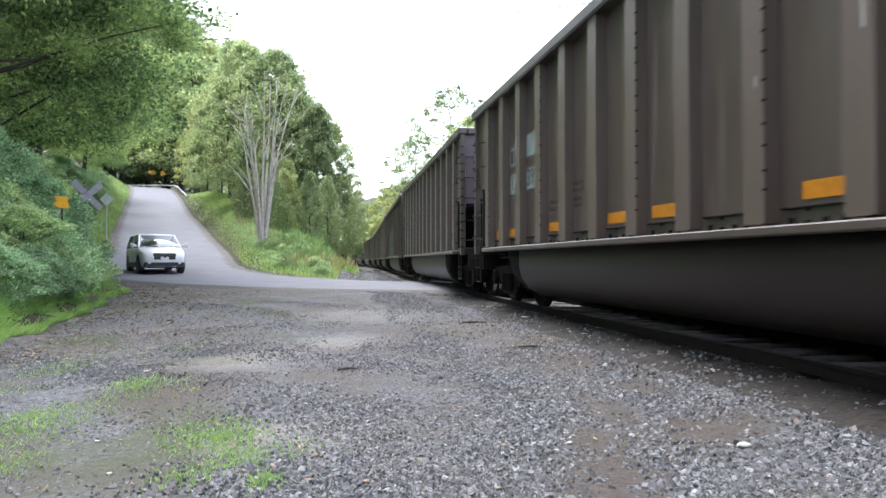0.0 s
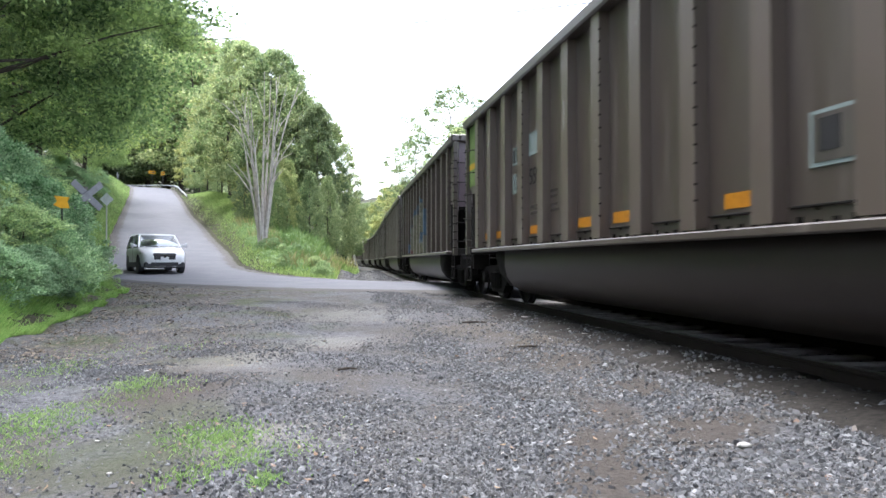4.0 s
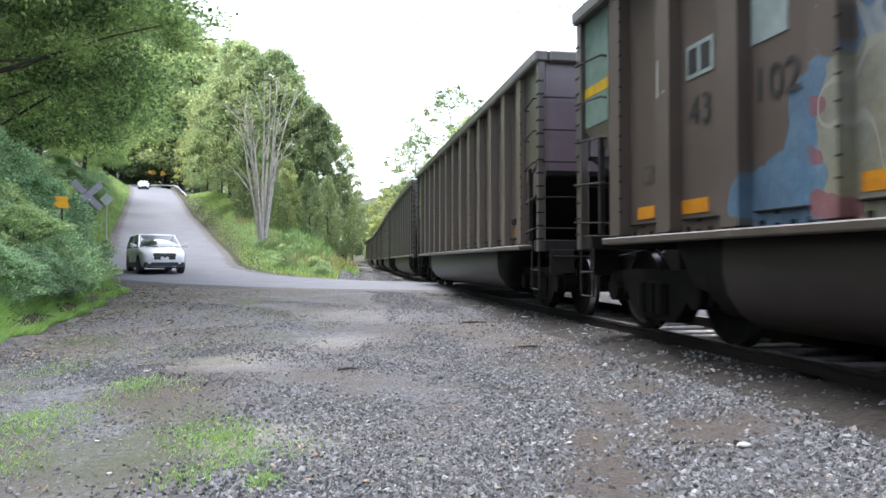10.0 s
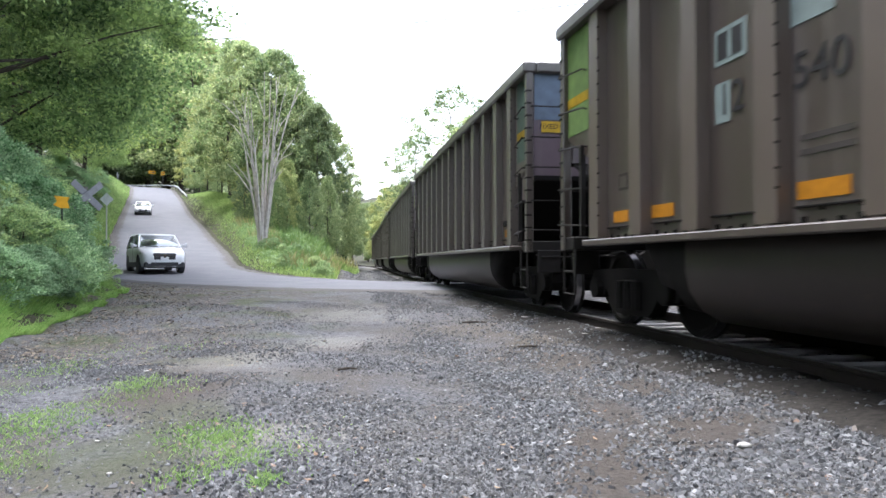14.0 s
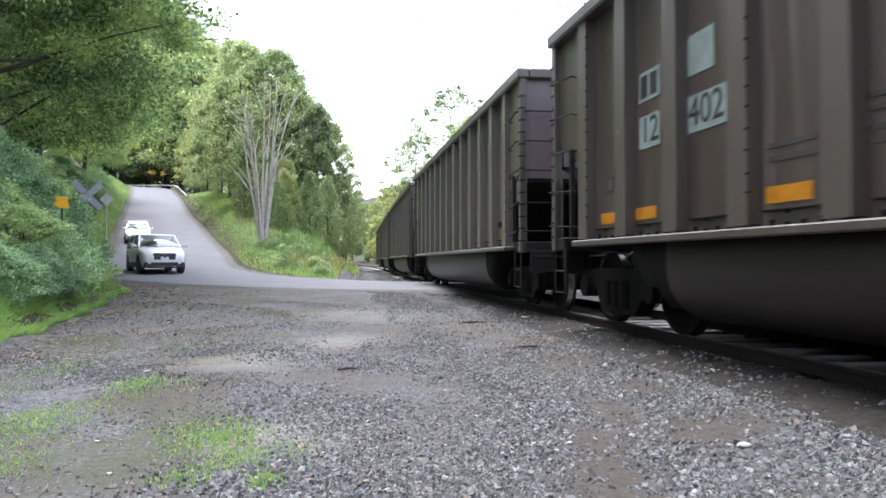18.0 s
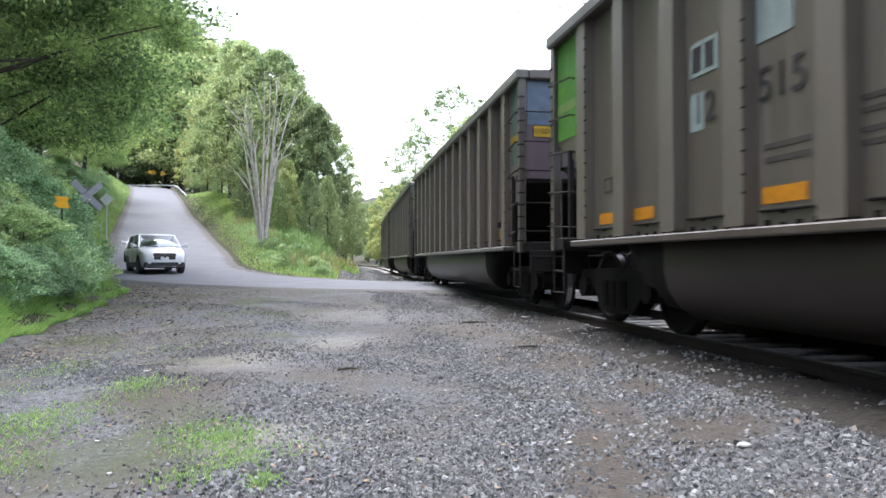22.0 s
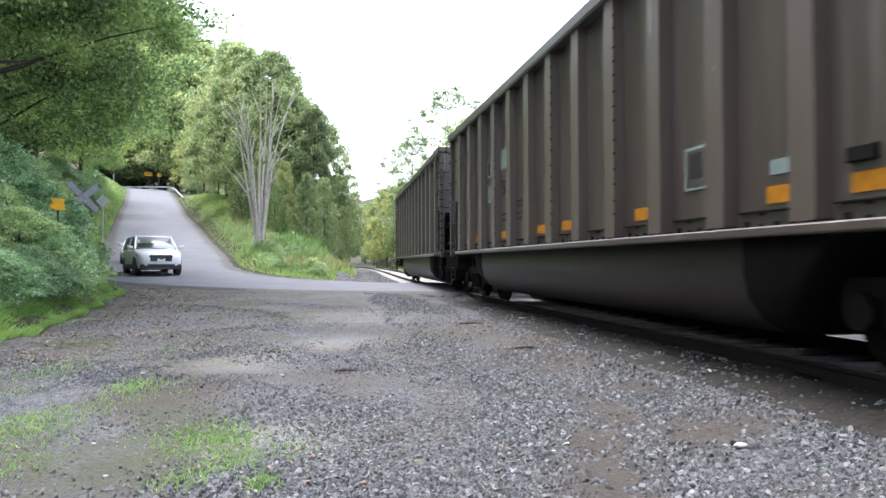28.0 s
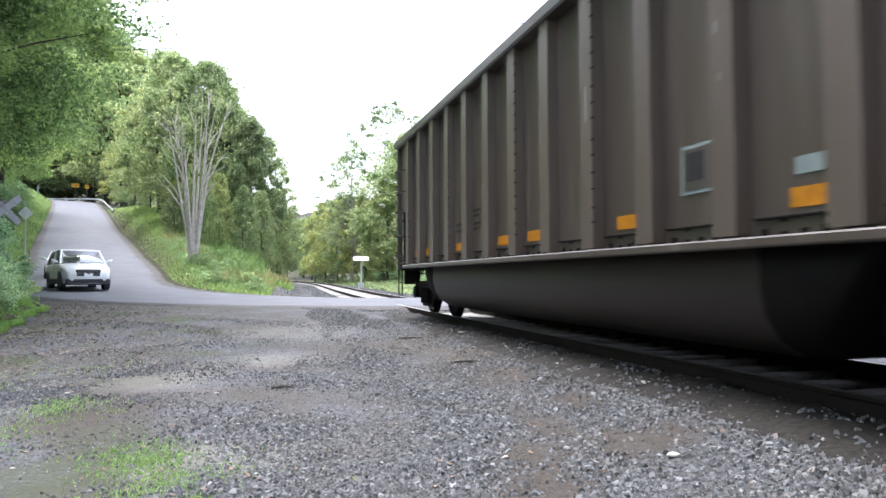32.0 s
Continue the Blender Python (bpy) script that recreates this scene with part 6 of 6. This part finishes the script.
def build_lot():
    rng = np.random.default_rng(77)
    open_lot = lambda x, y: (x > np.interp(y, BANK[:, 0], BANK[:, 1]) + 0.3) & (np.abs(x) < y * 0.72 + 1.2)
    dense = lambda x, y: open_lot(x, y) & (x < track_x(y) - 2.1) & (rng.uniform(0, 1, len(x)) > rutted(x, y) * 1.05) & (patchy(x, y) + rng.normal(size=len(x)) * 0.7 > np.where(x < -1.0, 0.7, -0.5) + np.clip((y - 5.5) / 3.0, 0, 2.2))
    stones(340000, 0.0195, -6, 4.2, 2.2, 14, dense, rng, STONE, "loose_gravel", "loose grey crushed limestone on the lot", 1.5)
    thin = lambda x, y: open_lot(x, y) & (x < track_x(y) - 1.7) & (rng.uniform(0, 1, len(x)) > rutted(x, y) * 0.85)
    stones(90000, 0.014, -8, 4.2, 2.2, 15, thin, rng, STONE, "scattered_gravel", "small scattered grey stones on trodden dirt", 1.3)
    shoulder = lambda x, y: (np.abs(x - track_x(y) + 2.45 + 0.12 * np.sin(y * 1.7)) < 1.05) & (track_x(y) - x - 1.35 + 0.12 * np.sin(y * 2.9) > rng.uniform(0, 1, len(x)) ** 2 * 0.7) & (rng.uniform(0, 1, len(x)) > rutted(x, y) * 0.95)
    stones(120000, 0.026, -3, 5.0, 2.0, 19, shoulder, rng, STONE, "ballast_shoulder", "coarse grey ballast beside the track", 1.2)
    bed = lambda x, y: (np.abs(x - track_x(y)) < 1.5) & (np.abs(np.abs(x - track_x(y)) - 0.76) > 0.12)
    stones(42000, 0.026, -4, 6.0, 1.0, 26, bed, rng, STONE, "track_ballast", "grey ballast between the sleepers", 1.0)
    # far ballast beyond the crossing
    far = lambda x, y: (np.abs(x - track_x(y)) < 4.2)
    stones(22000, 0.06, -12, 2, 29, 75, far, rng, STONE, "far_ballast", "pale ballast beyond the crossing", 1.3)
    # single stones and sticks that stand out
    for x, y, r in ((1.64, 3.88, 0.044), (-0.65, 3.87, 0.014), (0.72, 4.05, 0.020), (-2.0, 4.12, 0.016), (0.62, 3.9, 0.014), (-1.45, 6.55, 0.022), (-2.75, 6.6, 0.026), (-1.6, 3.42, 0.016)):
        bm = bmesh.new()
        bmesh.ops.create_icosphere(bm, subdivisions=2, radius=r * 0.72)
        for v in bm.verts:
            v.co = Vector((v.co.x * 1.3, v.co.y, v.co.z * 0.55)) * (1 + 0.22 * noise.noise(v.co * 40 + Vector((x, y, 0))))
        ob = tagged(new("pale_stone", mesh_of("pale_stone", bm, CHALK)), "pale white stone lying on the gravel", "stone", "pale stones")
        ob.matrix_basis = pose(x, y, gz(x, y) + r * 0.35)
    for x, y, l, a in ((1.03, 8.3, 0.32, 5), (-0.9, 6.7, 0.18, 20), (2.2, 7.4, 0.3, -25), (0.5, 11.3, 0.4, 10), (2.9, 5.0, 0.35, -18), (2.55, 5.6, 0.28, -30)):
        st = tagged(new("stick", mesh_of("stick", rod(bmesh.new(), [(-l / 2, 0, 0), (0, 0.02, 0.006), (l / 2, 0, 0)], [0.011, 0.013, 0.008], 6), BARK)), "broken brown stick on the ground", "stick", "sticks")
        st.matrix_basis = pose(x, y, gz(x, y) + 0.01, 0, 0, a)
    # low grass growing through the gravel
    pts = []
    for px, py, r, n in ((400, 775, 0.30, 1500), (330, 770, 0.25, 500), (430, 810, 0.2, 600), (30, 770, 0.42, 1500), (60, 735, 0.35, 900), (240, 682, 0.28, 800), (60, 662, 0.5, 700), (120, 648, 0.4, 500),
                         (465, 858, 0.1, 350), (170, 720, 0.4, 500), (195, 618, 0.6, 400), (310, 615, 0.6, 300), (340, 845, 0.18, 300), (520, 790, 0.25, 200), (20, 815, 0.25, 500), (300, 690, 0.4, 300), (10, 690, 0.4, 400), (560, 800, 0.5, 150)):
        d = 1.04 * 1256 / (py - 462.6)
        p = rng.normal(size=(n, 2)) * (r * 0.42, r * 0.7)
        pts.append(p + (at_view(px, d), d))
    p = np.vstack(pts)
    p = p[rng.uniform(0, 1, len(p)) < 0.6]
    v, f = blades(p[:, 0], p[:, 1], 0.030, rng, 0.9, 0.0034)
    tagged(new("lot_grass", bulk("lot_grass", v, f, GRASS)), "short bright grass growing through the gravel", "grass", kind="stuff")
    # fallen leaves along the foot of the bank
    n = 5200
    y = rng.uniform(7, 26, n)
    x = np.interp(y, BANK[:, 0], BANK[:, 1]) + np.abs(rng.normal(size=n)) * 1.6 + 0.1
    z = ground(x, y) + 0.012
    v, f = leaves(np.stack([x, y, z], 1), 0.032, rng, 5.0)
    tagged(new("fallen_leaves", bulk("fallen_leaves", v, f, LITTER)), "reddish brown fallen leaves along the bank", "leaves", kind="stuff")
    n = 260
    y = 2.5 + rng.uniform(0, 1, n) ** 1.5 * 18
    x = rng.uniform(-1, 0.4, n) * y * 0.6
    m = x > np.interp(y, BANK[:, 0], BANK[:, 1]) + 0.2
    v, f = leaves(np.stack([x, y, ground(x, y) + 0.016], 1)[m], 0.02, rng, 5.0)
    tagged(new("scattered_leaves", bulk("scattered_leaves", v, f, LITTER)), "a few dry leaves lying on the gravel", "leaves", kind="stuff")


LITTER = leaf_material("dry_leaf_litter", (0.0576, 0.0333, 0.0230), (0.0960, 0.0608, 0.0422), (0.1600, 0.1280, 0.0896), 0.1)
build_lot()


# ---- motion ----
def train_s(t):
    """How far along the track the front post of the first car is."""
    tt = np.array(TRAIN_ROWS)
    return float(np.interp(t, tt[:, 0], tt[:, 1]))


def car_pose(i, t):
    s = train_s(t) + i * PITCH + LENGTH / 2
    a, b = track(s - 6.17), track(s + 6.17)
    d = a - b
    return Matrix.Translation((a + b) / 2) @ Matrix.Rotation(math.atan2(d.y, d.x), 4, "Z")


TRAIN_FIT = (0.06642, -3.803789, -0.001039, -0.000156)
TRAIN_ROWS = [(t, sum(c * t ** k for k, c in enumerate(TRAIN_FIT))) for t in np.arange(0, 32.01, 0.5)]


# the saloon car: seconds and how far off it is, down the hill to its stop
SEDAN_ROWS = [(8.6, 152), (9, 146), (10, 135.5), (11, 123), (12, 108), (13, 95.5), (14, 83.4), (14.5, 77.5), (15.5, 69), (16.5, 62.5), (17, 60), (18, 55), (19, 49.5), (19.6, 46), (20.2, 43), (21, 41.5), (32, 41.5)]


def sedan_station(t):
    far = np.interp(t, [r[0] for r in SEDAN_ROWS], [r[1] for r in SEDAN_ROWS])
    st = float(np.interp(far, ROAD_LINE[:, 1], ROAD_S))
    return st + max(0.0, 8.6 - t) * 6.0


def motions():
    walk(sedan, [(t, road_place(sedan_station(t), float(np.interp(t, [14, 18, 20.5], [1.55, 2.0, 1.15])))) for t in np.arange(0, 32.01, 0.5)])
    for i, c in CARS.items():
        walk(c, [(t, car_pose(i, t)) for t in np.arange(0, 32.01, 1.0)])
    # wheels turn as far as the train goes
    turn = [(t, math.degrees((train_s(0) - train_s(t)) / 0.457)) for t in np.arange(0, 32.01, 0.1)]
    for i, c in CARS.items():
        for w in c.children_recursive:
            if w.name.split(".")[0] == "wheelset":
                p = w.matrix_basis.translation.copy()
                walk(w, [(t, pose(p.x, p.y, p.z, 0, a, 0)) for t, a in turn])
    for w in sedan_wheels:
        p = w.matrix_basis.translation.copy()
        walk(w, [(t, pose(p.x, p.y, p.z, 0, math.degrees((sedan_station(0) - sedan_station(t)) / 0.35), 0)) for t in np.arange(0, 32.01, 0.05)])


motions()
